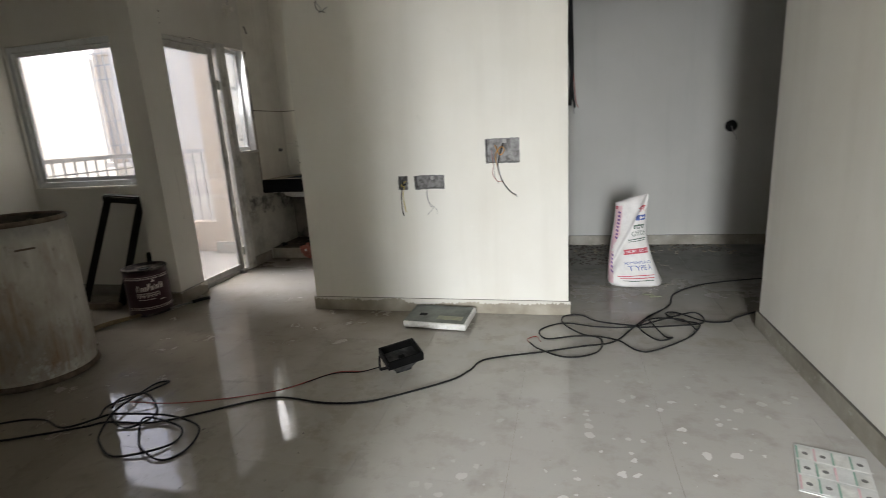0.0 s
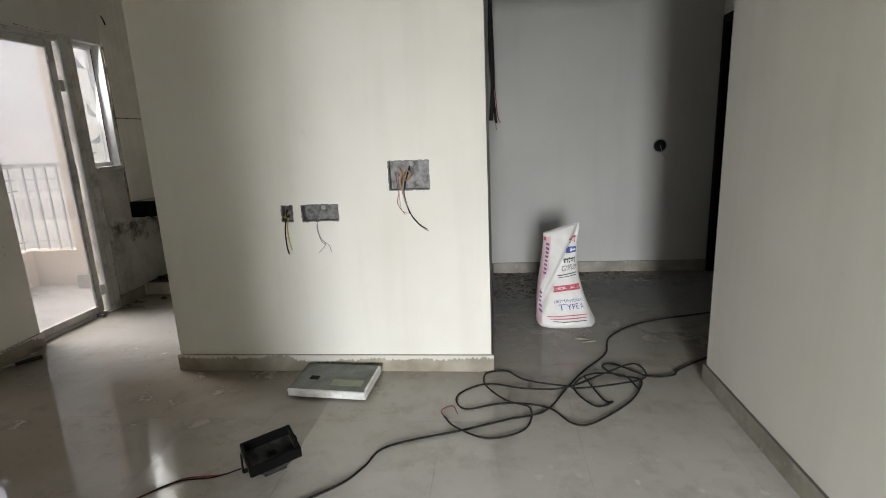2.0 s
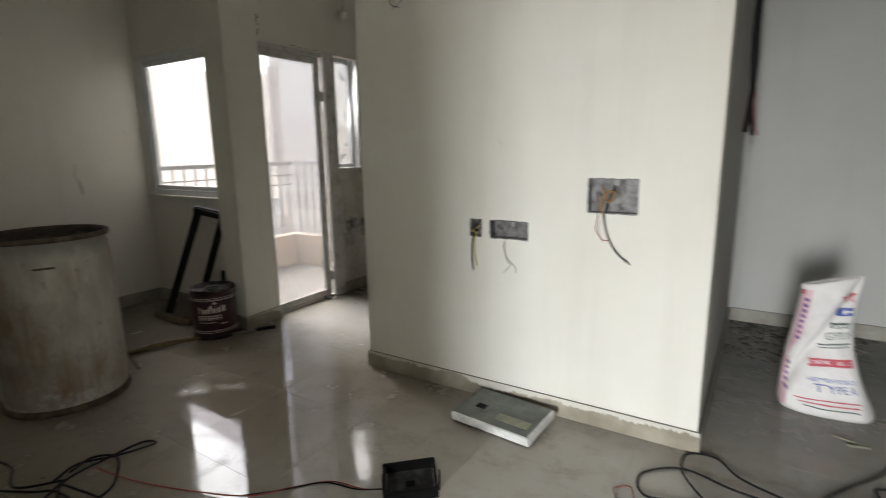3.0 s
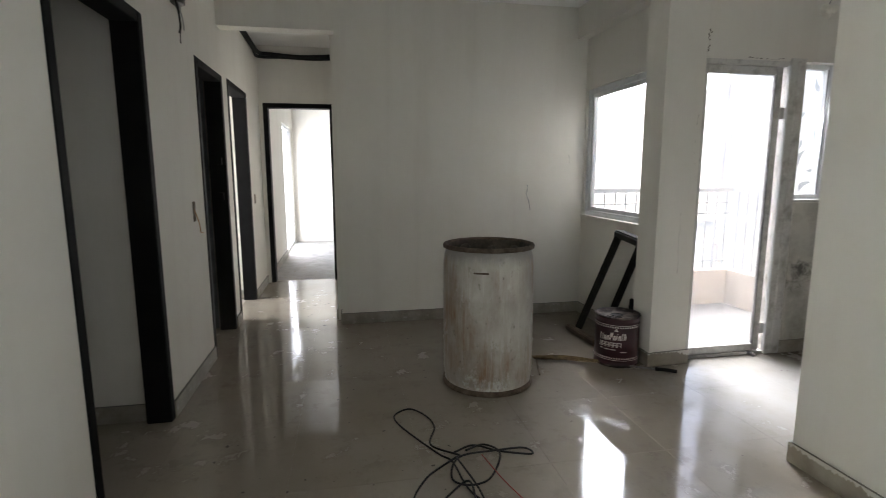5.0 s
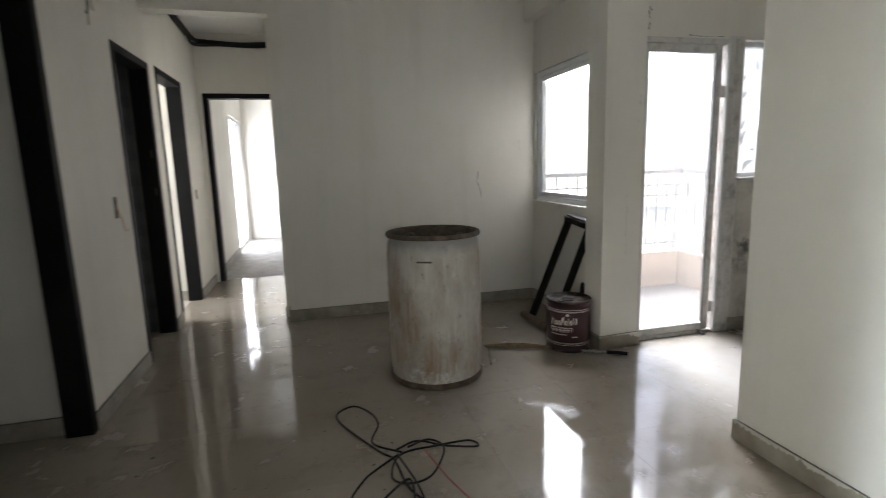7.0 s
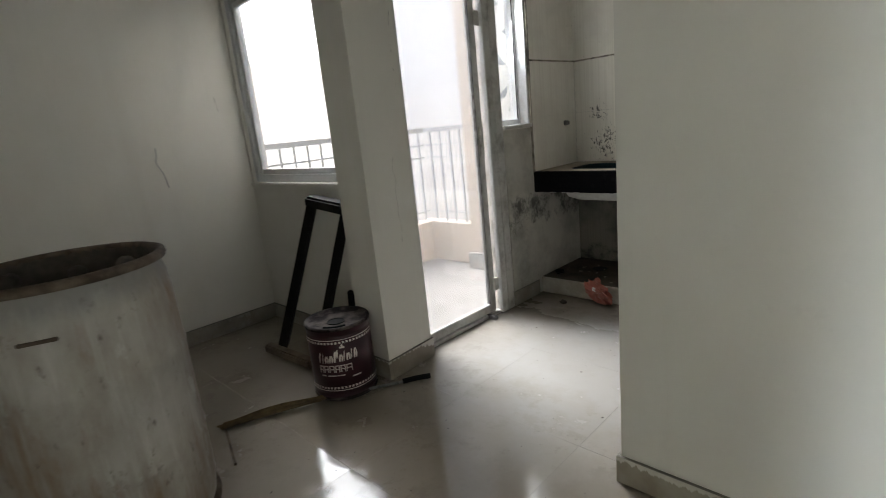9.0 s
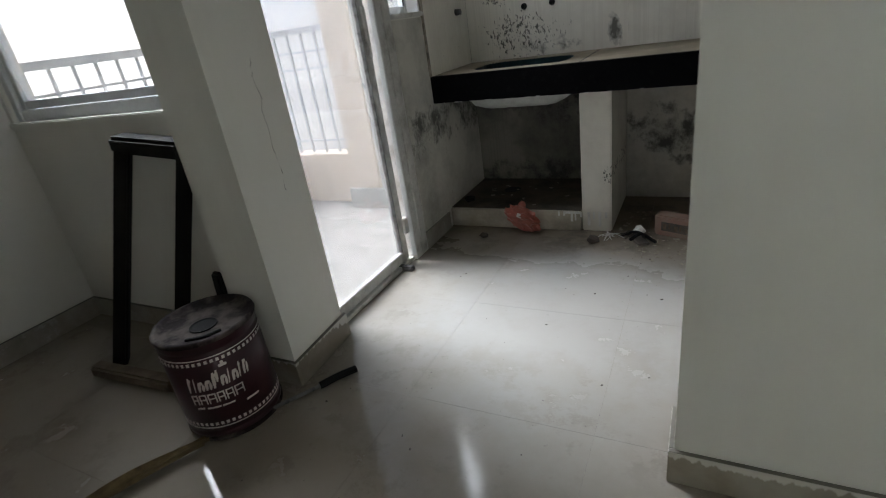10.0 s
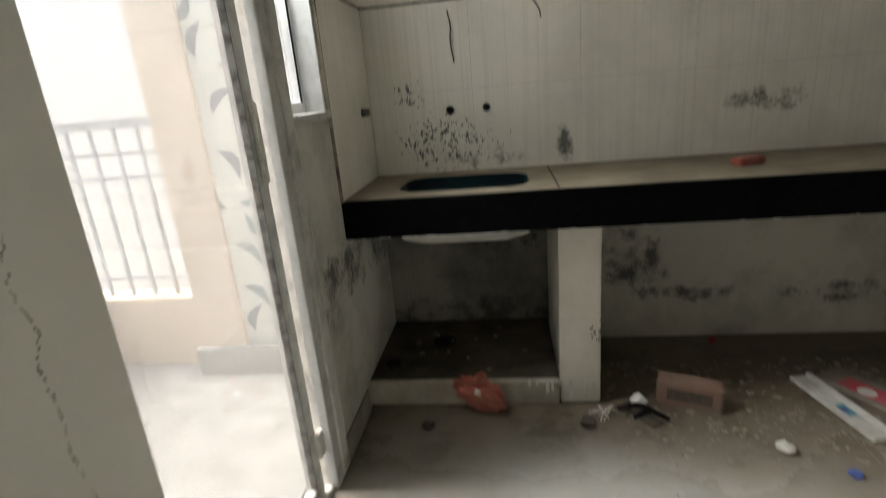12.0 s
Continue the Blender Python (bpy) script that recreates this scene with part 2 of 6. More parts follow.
def plain_skirting(name):
    """Dusty beige skirting tile with a dark top edge and cement smudges."""
    m, nt, b, tc = nodes_of(name, 0.45)
    v = tc.outputs["Object"]
    sep = nt.nodes.new("ShaderNodeSeparateXYZ")
    nt.links.new(v, sep.inputs[0])
    col = mix(nt, ramp(nt, noise_node(nt, v, 5.0, 7.0, 0.65), 0.38, 0.68), (0.20, 0.18, 0.145), (0.33, 0.305, 0.255))
    smudge = ramp(nt, noise_node(nt, v, 13.0, 7.0, 0.72), 0.58, 0.66)
    col = mix(nt, calc(nt, "MULTIPLY", smudge, 0.5), col, (0.46, 0.44, 0.40))
    col = mix(nt, ramp(nt, sep.outputs["Z"], 0.0955, 0.0968), col, (0.10, 0.09, 0.075))
    nt.links.new(col, b.inputs["Base Color"])
    bump(nt, b, smudge, 0.25, 0.002)
    return m


def pane_glass(name, haze, clear=0.78):
    m = bpy.data.materials.new(name)
    m.use_nodes = True
    nt = m.node_tree
    nt.nodes.remove(nt.nodes["Principled BSDF"])
    out = nt.nodes["Material Output"]
    tr = nt.nodes.new("ShaderNodeBsdfTransparent")
    tr.inputs["Color"].default_value = (clear * 0.985, clear, clear * 0.995, 1)
    gl = nt.nodes.new("ShaderNodeBsdfGlossy")
    gl.inputs["Roughness"].default_value = 0.02
    fr = nt.nodes.new("ShaderNodeLayerWeight")
    fr.inputs["Blend"].default_value = 0.5
    p = calc(nt, "ADD", calc(nt, "MULTIPLY", calc(nt, "POWER", fr.outputs["Facing"], 4.0), 0.6), 0.04)
    mx = nt.nodes.new("ShaderNodeMixShader")
    nt.links.new(p, mx.inputs[0])
    nt.links.new(tr.outputs[0], mx.inputs[1])
    nt.links.new(gl.outputs[0], mx.inputs[2])
    dust = nt.nodes.new("ShaderNodeBsdfTranslucent")
    dust.inputs["Color"].default_value = (0.8, 0.8, 0.78, 1)
    tc = nt.nodes.new("ShaderNodeTexCoord")
    film = calc(nt, "ADD", haze, calc(nt, "MULTIPLY", noise_node(nt, tc.outputs["Object"], 2.5, 6.0, 0.6), haze))
    dm = nt.nodes.new("ShaderNodeMixShader")
    nt.links.new(film, dm.inputs[0])
    nt.links.new(mx.outputs[0], dm.inputs[1])
    nt.links.new(dust.outputs[0], dm.inputs[2])
    nt.links.new(dm.outputs[0], out.inputs["Surface"])
    return m


M_WALL = plaster("wall_paint", (0.66, 0.64, 0.585), (0.53, 0.49, 0.415), 0.16, 0.32)
# lobby version of the wall paint, darkened for the dimmer light there
M_LOBBYDIM = plaster("lobby_dimmed_plaster", (0.47, 0.462, 0.435), (0.38, 0.37, 0.34), 0.2, 0.4)
M_CEIL = plaster("ceiling_paint", (0.74, 0.73, 0.70), (0.66, 0.64, 0.60), 0.0, 0.3)
M_KWALL = grimy("kitchen_plaster", (0.56, 0.54, 0.48), (0.19, 0.175, 0.15), 0.85, False, ((-1.93, 0.38, 0.34, 0.20, 1), (-1.75, 0.22, 0.35, 0.07, 1), (-2.99, 0.60, 0.5, 0.17, 1), (-1.0, 0.2, 0.4, 0.08, 1)))
M_KTILE = grimy("kitchen_wall_tile", (0.80, 0.775, 0.70), (0.46, 0.42, 0.35), 0.45, True, ((-2.72, 0.97, 0.36, 0.18, 0), (-2.55, 0.90, 0.25, 0.07, 1), (-2.2, 0.93, 0.06, 0.10, 1), (-1.35, 1.05, 0.25, 0.07, 1), (-2.85, 1.18, 0.12, 0.10, 0)))
# sink bay plaster: stains, with the shade inside put into its colour
M_KDARK = grimy("shaded_bay_plaster", (0.26, 0.245, 0.205), (0.035, 0.032, 0.028), 0.9, True, ((-2.55, 0.62, 0.5, 0.2, 1), (-2.3, 0.60, 0.3, 0.2, 1), (-2.65, 0.14, 0.8, 0.16, 1)))
M_FLOOR = polished_floor("vitrified_tile")
M_GROUT = mottled("grout", (0.23, 0.205, 0.17), (0.30, 0.27, 0.23), 20)
M_SKIRT = whitewashed_skirting("skirting_tile")
M_SKIRTPLAIN = plain_skirting("plain_skirting_tile")
M_BLACK = mottled("black_enamel", (0.0018, 0.0018, 0.0018), (0.004, 0.0036, 0.0034), 9, 0.6, 0, 0.05, 60, ior=1.25)
M_ALU = mottled("white_powder_coat", (0.62, 0.63, 0.63), (0.50, 0.49, 0.47), 8, 0.38, 0, 0.06, 50, 0.55, 0.8)
M_ALUDIRTY = mottled("dirty_white_frame", (0.54, 0.53, 0.50), (0.29, 0.27, 0.24), 11, 0.5, 0, 0.15, 60, 0.48, 0.75)
M_GLASS = pane_glass("window_glass", 0.010)
M_GLASSDUST = pane_glass("dusty_door_glass", 0.03, 0.64)
M_CONC = mottled("bare_cement", (0.33, 0.32, 0.30), (0.22, 0.21, 0.20), 5, 0.85, 0, 0.3, 70)
M_BALC = mottled("dusty_balcony_tile", (0.33, 0.315, 0.295), (0.22, 0.21, 0.195), 7, 0.7, 0, 0.2, 60)
M_PEACH = mottled("peach_exterior_paint", (0.62, 0.51, 0.415), (0.54, 0.44, 0.355), 2.2, 0.85, 0, 0.2, 60)
M_RAIL = mottled("grey_painted_steel", (0.46, 0.47, 0.48), (0.36, 0.36, 0.36), 12, 0.5, 0.2, 0.1, 80)
M_RUBBER = mottled("black_cable", (0.008, 0.008, 0.008), (0.020, 0.019, 0.018), 30, 0.6, 0, 0.05, ior=1.25)
M_RED = mottled("red_wire", (0.30, 0.03, 0.02), (0.20, 0.03, 0.02), 30, 0.5, 0, 0.02)
M_ORANGEW = mottled("amber_wire", (0.42, 0.20, 0.04), (0.30, 0.13, 0.03), 30, 0.5, 0, 0.02)
M_YELLOWW = mottled("yellow_wire", (0.50, 0.38, 0.10), (0.38, 0.30, 0.08), 30, 0.5, 0, 0.02)
M_GREYW = mottled("grey_wire", (0.30, 0.30, 0.29), (0.20, 0.20, 0.20), 30, 0.5, 0, 0.02)
M_GALV = mottled("galvanised_steel", (0.21, 0.205, 0.20), (0.055, 0.05, 0.045), 26, 0.55, 0.35, 0.2, 90, 0.4, 0.65)
# near-black brown with shade in its colour: sink bay dirt, unlit enclosure
M_SHADEBROWN = mottled("shade_dark_brown", (0.085, 0.067, 0.044), (0.02, 0.016, 0.012), 7, 0.9, 0, 0.4, 70)
M_PLINTH = mottled("dirty_beige_render", (0.38, 0.345, 0.285), (0.22, 0.195, 0.155), 8, 0.85, 0, 0.3, 70, 0.4, 0.72)
M_WASH = grimy("dirty_whitewash", (0.66, 0.635, 0.56), (0.36, 0.33, 0.27), 0.6, False, ((-2.2, 0.74, 0.12, 0.06, 1), (-2.15, 0.3, 0.05, 0.08, 0)))
M_GRANITE = mottled("black_granite", (0.0022, 0.0022, 0.0026), (0.010, 0.010, 0.010), 35, 0.6, 0, 0.04, 120, 0.55, 0.8, ior=1.12)
M_DUSTTOP = mottled("dusty_granite_top", (0.29, 0.245, 0.18), (0.17, 0.14, 0.10), 5, 0.75, 0, 0.12, 90)
M_STEEL = mottled("painted_sink_steel", (0.60, 0.60, 0.56), (0.42, 0.41, 0.38), 12, 0.45, 0.1, 0.1, 60)
M_TEAL = mottled("teal_sink_film", (0.004, 0.028, 0.038), (0.002, 0.010, 0.013), 14, 0.3, 0, 0.1)
M_WOODDARK = mottled("dark_stained_wood", (0.006, 0.005, 0.004), (0.022, 0.018, 0.014), 8, 0.8, 0, 0.25, 70, 0.4, 0.75, (1, 1, 0.2), ior=1.22)
M_WOODOLD = mottled("weathered_timber", (0.16, 0.12, 0.075), (0.07, 0.05, 0.032), 14, 0.8, 0, 0.3, 70, 0.35, 0.7)
M_STRAW = mottled("broom_fibre", (0.17, 0.12, 0.05), (0.07, 0.045, 0.02), 30, 0.8, 0, 0.4, 160)


def drum_paint():
    m, nt, b, tc = nodes_of("rust_stained_drum", 0.65)
    v = tc.outputs["Object"]
    pale = mix(nt, ramp(nt, noise_node(nt, v, 4.0, 7.0, 0.65, (1, 1, 0.5)), 0.36, 0.62), (0.43, 0.408, 0.37), (0.27, 0.232, 0.19))
    runs = noise_node(nt, v, 20.0, 5.0, 0.7, (1.5, 1.5, 0.10))
    pale = mix(nt, calc(nt, "MULTIPLY", ramp(nt, runs, 0.52, 0.68), 0.45), pale, (0.54, 0.52, 0.49))
    pale = mix(nt, calc(nt, "MULTIPLY", ramp(nt, noise_node(nt, v, 5.5, 8.0, 0.7, (1, 1, 0.7)), 0.60, 0.66), 0.8), pale, (0.52, 0.525, 0.50))
    rust = calc(nt, "MULTIPLY", ramp(nt, noise_node(nt, v, 3.6, 6.0, 0.7, (1.2, 1.2, 0.5)), 0.50, 0.64), ramp(nt, noise_node(nt, v, 22.0, 5.0, 0.7, (1.5, 1.5, 0.08)), 0.42, 0.62))
    col = mix(nt, calc(nt, "MULTIPLY", rust, 0.85), pale, (0.22, 0.12, 0.055))
    dirt = ramp(nt, noise_node(nt, v, 30.0, 6.0, 0.72, (1, 1, 0.5)), 0.60, 0.70)
    col = mix(nt, calc(nt, "MULTIPLY", dirt, 0.7), col, (0.09, 0.07, 0.05))
    sep = nt.nodes.new("ShaderNodeSeparateXYZ")
    nt.links.new(v, sep.inputs[0])
    band = ramp(nt, calc(nt, "ADD", sep.outputs["Z"], calc(nt, "MULTIPLY", runs, 0.12)), 0.84, 0.90)
    col = mix(nt, calc(nt, "MULTIPLY", band, 0.8), col, (0.21, 0.205, 0.195))
    nt.links.new(col, b.inputs["Base Color"])
    bump(nt, b, noise_node(nt, v, 24.0, 6.0, 0.7), 0.3, 0.005)
    return m


M_DRUM = drum_paint()
M_RUST = mottled("rusty_rim", (0.06, 0.038, 0.024), (0.16, 0.125, 0.09), 18, 0.8, 0.1, 0.3, 80)
M_CRACK = mottled("crack_dust", (0.24, 0.22, 0.19), (0.09, 0.08, 0.07), 60, 0.9)
M_MORTAR = mottled("old_mortar", (0.36, 0.325, 0.26), (0.06, 0.052, 0.042), 16, 0.9, 0, 0.4, 60, 0.42, 0.62)
M_SLUDGE = mottled("dried_slurry", (0.05, 0.042, 0.034), (0.12, 0.10, 0.08), 14, 0.85, 0, 0.5, 60)
M_MAROON = mottled("maroon_printed_tin", (0.038, 0.007, 0.011), (0.022, 0.005, 0.008), 10, 0.38, 0.1, 0.05, 60, 0.4, 0.7)
M_PRINT = mottled("cream_print", (0.62, 0.56, 0.52), (0.45, 0.38, 0.36), 24, 0.5, 0, 0.03, 80, 0.45, 0.8)
M_LID = mottled("paint_crusted_lid", (0.10, 0.082, 0.07), (0.014, 0.008, 0.008), 9, 0.92, 0.1, 0.4, 80, 0.44, 0.58)
M_SCUFF = mottled("scuffed_black_casting", (0.010, 0.010, 0.010), (0.075, 0.075, 0.072), 22, 0.55, 0.1, 0.3, 90, 0.42, 0.75)
M_SACK = mottled("white_woven_sack", (0.70, 0.68, 0.66), (0.58, 0.55, 0.53), 7, 0.6, 0, 0.35, 220)
M_PINK = mottled("pink_sack_print", (0.62, 0.36, 0.40), (0.66, 0.52, 0.53), 12, 0.6, 0, 0.3, 220)
M_INKRED = mottled("red_ink", (0.50, 0.05, 0.07), (0.42, 0.10, 0.12), 20, 0.6, 0, 0.05)
M_INKBLUE = mottled("blue_ink", (0.05, 0.09, 0.30), (0.09, 0.13, 0.32), 20, 0.6, 0, 0.05)
M_INKGREEN = mottled("green_black_ink", (0.04, 0.09, 0.06), (0.07, 0.11, 0.08), 20, 0.6, 0, 0.05)
M_CYAN = mottled("cyan_ink", (0.05, 0.26, 0.36), (0.10, 0.30, 0.38), 30, 0.6, 0, 0.05)
M_CARTON = mottled("grey_carton", (0.26, 0.235, 0.20), (0.18, 0.16, 0.135), 12, 0.8, 0, 0.2)
M_INKPURPLE = mottled("violet_ink", (0.16, 0.07, 0.22), (0.22, 0.12, 0.26), 20, 0.6, 0, 0.05)
M_GREENBOARD = mottled("grey_green_sheet", (0.165, 0.178, 0.155), (0.07, 0.075, 0.062), 9, 0.55, 0.1, 0.1, 60)
M_WHITEEDGE = mottled("white_board_edge", (0.66, 0.66, 0.63), (0.45, 0.44, 0.41), 20, 0.6, 0, 0.1)
M_YELLOWLABEL = mottled("faded_yellow_label", (0.25, 0.25, 0.16), (0.17, 0.18, 0.14), 26, 0.6, 0, 0.05)
M_PAPER = mottled("glossy_card", (0.62, 0.62, 0.60), (0.50, 0.51, 0.50), 6, 0.3, 0, 0.02)
M_PAPERGREEN = mottled("green_card_print", (0.20, 0.36, 0.28), (0.28, 0.40, 0.33), 12, 0.35, 0, 0.02)
M_BRICK = mottled("old_brick", (0.21, 0.12, 0.09), (0.18, 0.145, 0.115), 16, 0.85, 0, 0.5, 90)
M_ORANGEBAG = mottled("orange_carrier_film", (0.35, 0.085, 0.055), (0.30, 0.12, 0.09), 10, 0.35, 0, 0.1)
M_RUBBLE = mottled("plaster_crumbs", (0.33, 0.30, 0.24), (0.14, 0.12, 0.095), 40, 0.9, 0, 0.3)
M_DARKTILE = mottled("bathroom_tile", (0.14, 0.145, 0.15), (0.09, 0.095, 0.10), 5, 0.4, 0, 0.05)
M_BULB = mottled("cream_holder", (0.68, 0.65, 0.57), (0.55, 0.52, 0.44), 20, 0.5, 0, 0.05)
M_LEAF = mottled("slate_leaf_print", (0.16, 0.18, 0.20), (0.22, 0.24, 0.25), 10, 0.5, 0, 0.05)
M_LEAFWALL = mottled("pale_leaf_tile", (0.66, 0.66, 0.62), (0.56, 0.55, 0.51), 5, 0.4, 0, 0.05)
M_GROUND = mottled("hazy_ground", (0.36, 0.345, 0.31), (0.27, 0.265, 0.23), 0.05, 0.95, 0, 0.1, 1.0)
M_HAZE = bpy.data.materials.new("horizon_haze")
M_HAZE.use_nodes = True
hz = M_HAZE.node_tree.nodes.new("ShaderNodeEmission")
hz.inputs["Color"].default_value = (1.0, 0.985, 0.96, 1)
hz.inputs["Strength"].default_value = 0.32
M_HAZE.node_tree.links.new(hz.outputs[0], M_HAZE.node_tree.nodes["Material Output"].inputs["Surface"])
# facade and its windows paled in colour, for bright haze outside
M_FACADE = mottled("haze_paled_render", (0.66, 0.60, 0.535), (0.60, 0.54, 0.475), 1.1, 0.85, 0, 0.2, 40)
M_GRILLE = mottled("pale_grey_grille", (0.44, 0.44, 0.45), (0.36, 0.36, 0.37), 6, 0.5, 0, 0.05)
M_FACWIN = mottled("haze_paled_window", (0.72, 0.61, 0.51), (0.66, 0.56, 0.47), 2, 0.5, 0, 0.02)


# ---- helpers for meshes ----
def box_into(bm, x0, y0, z0, x1, y1, z1, bevel=0.0):
    r = bmesh.ops.create_cube(bm, size=1.0, matrix=Matrix.Translation(((x0 + x1) / 2, (y0 + y1) / 2, (z0 + z1) / 2)) @ Matrix.Diagonal((x1 - x0, y1 - y0, z1 - z0, 1)))
    if bevel:
        edges = {e for v in r["verts"] for e in v.link_edges}
        bmesh.ops.bevel(bm, geom=list(edges), offset=bevel, segments=2, affect="EDGES", clamp_overlap=True)
    return bm


def boxes(*items, bevel=0.0):
    bm = bmesh.new()
    for it in items:
        box_into(bm, *it, bevel=bevel)
    return bm


def mesh_of(name, bm, material, smooth=False):
    me = bpy.data.meshes.new(name)
    bmesh.ops.recalc_face_normals(bm, faces=bm.faces)
    bm.to_mesh(me)
    bm.free()
    for mt in (material if isinstance(material, (list, tuple)) else [material]):
        me.materials.append(mt)
    if smooth:
        for p in me.polygons:
            p.use_smooth = True
    return me


def part(name, bm, material, parent=None, label="", smooth=False, at=None):
    ob = new(name, mesh_of(name, bm, material, smooth))
    if at is not None:
        ob.matrix_world = at
    if parent is not None:
        ob.parent = parent
    if label:
        ob["label"] = label
    return ob


def thing(name, m, label, category, group="", kind=""):
    ob = new(name)
    ob.empty_display_size = 0.1
    ob.matrix_basis = m
    return tagged(ob, label, category, group, kind)


def structure(name, bm, material, label, category):
    return tagged(part(name, bm, material), label, category, kind="structure")


def lathe(profile, steps=40, closed=False):
    bm = bmesh.new()
    rings = []
    for r, z in profile:
        rings.append([bm.verts.new((r * math.cos(2 * math.pi * i / steps), r * math.sin(2 * math.pi * i / steps), z)) for i in range(steps)])
    for a, b in zip(rings, rings[1:]):
        for i in range(steps):
            j = (i + 1) % steps
            bm.faces.new((a[i], a[j], b[j], b[i]))
    if closed:
        bm.faces.new(rings[0])
        bm.faces.new(rings[-1])
    return bm


def spline(points, per=8):
    """A smooth line through a few points."""
    pts = [Vector(p) for p in points]
    pts = [2 * pts[0] - pts[1]] + pts + [2 * pts[-1] - pts[-2]]
    out = []
    for a, b, c, d in zip(pts, pts[1:], pts[2:], pts[3:]):
        for k in range(per):
            t = k / per
            out.append(0.5 * (2 * b + (c - a) * t + (2 * a - 5 * b + 4 * c - d) * t * t + (3 * b - a - 3 * c + d) * t ** 3))
    out.append(pts[-2])
    return out


def tube(line, r, sides=6, taper=None):
    """A round cord along a line."""
    bm = bmesh.new()
    n = len(line)
    prev = None
    rings = []
    for i, p in enumerate(line):
        d = (line[min(i + 1, n - 1)] - line[max(i - 1, 0)])
        d = d.normalized() if d.length > 1e-9 else Vector((1, 0, 0))
        up = prev if prev is not None else (Vector((0, 0, 1)) if abs(d.z) < 0.9 else Vector((1, 0, 0)))
        s = d.cross(up)
        s = s.normalized() if s.length > 1e-6 else d.orthogonal().normalized()
        u = s.cross(d)
        prev = u
        rr = r * (taper(i / (n - 1)) if taper else 1)
        rings.append([bm.verts.new(p + rr * (s * math.cos(2 * math.pi * k / sides) + u * math.sin(2 * math.pi * k / sides))) for k in range(sides)])
    for a, b in zip(rings, rings[1:]):
        for k in range(sides):
            j = (k + 1) % sides
            bm.faces.new((a[k], a[j], b[j], b[k]))
    bm.faces.new(rings[0][::-1])
    bm.faces.new(rings[-1])
    return bm


def wall(name, axis, at0, at1, a0, a1, z0, z1, holes=(), material=None, label="white painted plaster wall with faint stains", category="wall"):
    """A wall along an axis, between at0 and at1 across it, with holes (a0, a1, z0, z1) through it."""
    cuts = sorted({a0, a1, *[h[0] for h in holes], *[h[1] for h in holes]})
    bm = bmesh.new()
    for p, q in zip(cuts, cuts[1:]):
        mid = (p + q) / 2
        spans = [(z0, z1)]
        for h in holes:
            if h[0] < mid < h[1]:
                spans = [s for lo, hi in spans for s in ((lo, min(hi, h[2])), (max(lo, h[3]), hi)) if s[1] - s[0] > 1e-4]
        for lo, hi in spans:
            if axis == "x":
                box_into(bm, p, at0, lo, q, at1, hi)
            else:
                box_into(bm, at0, p, lo, at1, q, hi)
    bmesh.ops.remove_doubles(bm, verts=bm.verts, dist=1e-5)
    return structure(name, bm, material or M_WALL, label, category)


# ---- large structure ----
H = 2.82                      # ceiling height
DOOR_Y = 0.205                # face of the wall with the bedroom doors
FAR_X = -4.42                 # face of the far wall
WIN_Y = 3.40                  # face of the window wall
BALC_X = -3.035                # face of the wall with the balcony door
BLOCK_Y = 3.213               # face of the partition before the kitchen
BACK_Y = 5.24                 # face of the kitchen's and lobby's back wall
RIGHT_X = 1.15                # face of the long right wall

structure("floor", boxes((-6.5, -4.2, -0.15, 2.3, 3.4, -0.0015), (-3.03, 3.4, -0.15, 2.3, 5.4, -0.0015)), M_GROUT, "grey grout bed under polished beige floor tiles", "floor")
structure("floor_far_bedroom", boxes((-10.4, 0.0, -0.15, -6.5, 3.4, -0.002)), M_CONC, "bare grey cement floor of the far bedroom", "floor")
structure("floor_rooms", boxes((-6.5, -4.2, -0.003, 2.3, -0.905, 0.0)), M_FLOOR, "polished beige tiled floor of the back rooms", "floor")
structure("ceiling", boxes((-10.4, -4.2, H, 2.3, 3.52, H + 0.15), (-3.10, 3.52, H, 2.3, 5.4, H + 0.15)), M_CEIL, "white painted flat ceiling slab", "ceiling")

wall("wall_bedrooms", "x", DOOR_Y - 0.12, DOOR_Y, -6.37, -0.52, -0.02, H,
     [(-2.79, -1.89, -0.02, 2.14), (-4.49, -3.71, -0.02, 2.14), (-5.55, -4.68, -0.02, 2.16)])
wall("wall_far", "y", FAR_X - 0.14, FAR_X, 1.122, WIN_Y, -0.02, H)
wall("lintel_corridor", "y", FAR_X - 0.14, FAR_X, DOOR_Y, 1.122, 2.52, H, label="white plastered beam over the corridor opening", category="beam")
wall("wall_corridor", "x", 1.085, 1.20, -6.37, FAR_X - 0.14, -0.02, H)
wall("wall_corridor_end", "y", -6.49, -6.37, DOOR_Y - 0.12, 3.4, -0.02, H, [(0.25, 1.075, -0.02, 2.17)])
wall("wall_window", "x", WIN_Y, WIN_Y + 0.12, -4.56, -3.19, -0.02, H, [(-4.395, -3.27, 0.955, 2.10)])
structure("beam_window", boxes((FAR_X, WIN_Y - 0.10, 2.55, -3.19, WIN_Y, H)), M_WALL, "white plastered ceiling beam above the window", "beam")
def prism(corners, z0, z1):
    bm = bmesh.new()
    lo = [bm.verts.new((x, y, z0)) for x, y in corners]
    hi = [bm.verts.new((x, y, z1)) for x, y in corners]
    n = len(corners)
    bm.faces.new(lo[::-1])
    bm.faces.new(hi)
    for i in range(n):
        bm.faces.new((lo[i], lo[(i + 1) % n], hi[(i + 1) % n], hi[i]))
    return bm


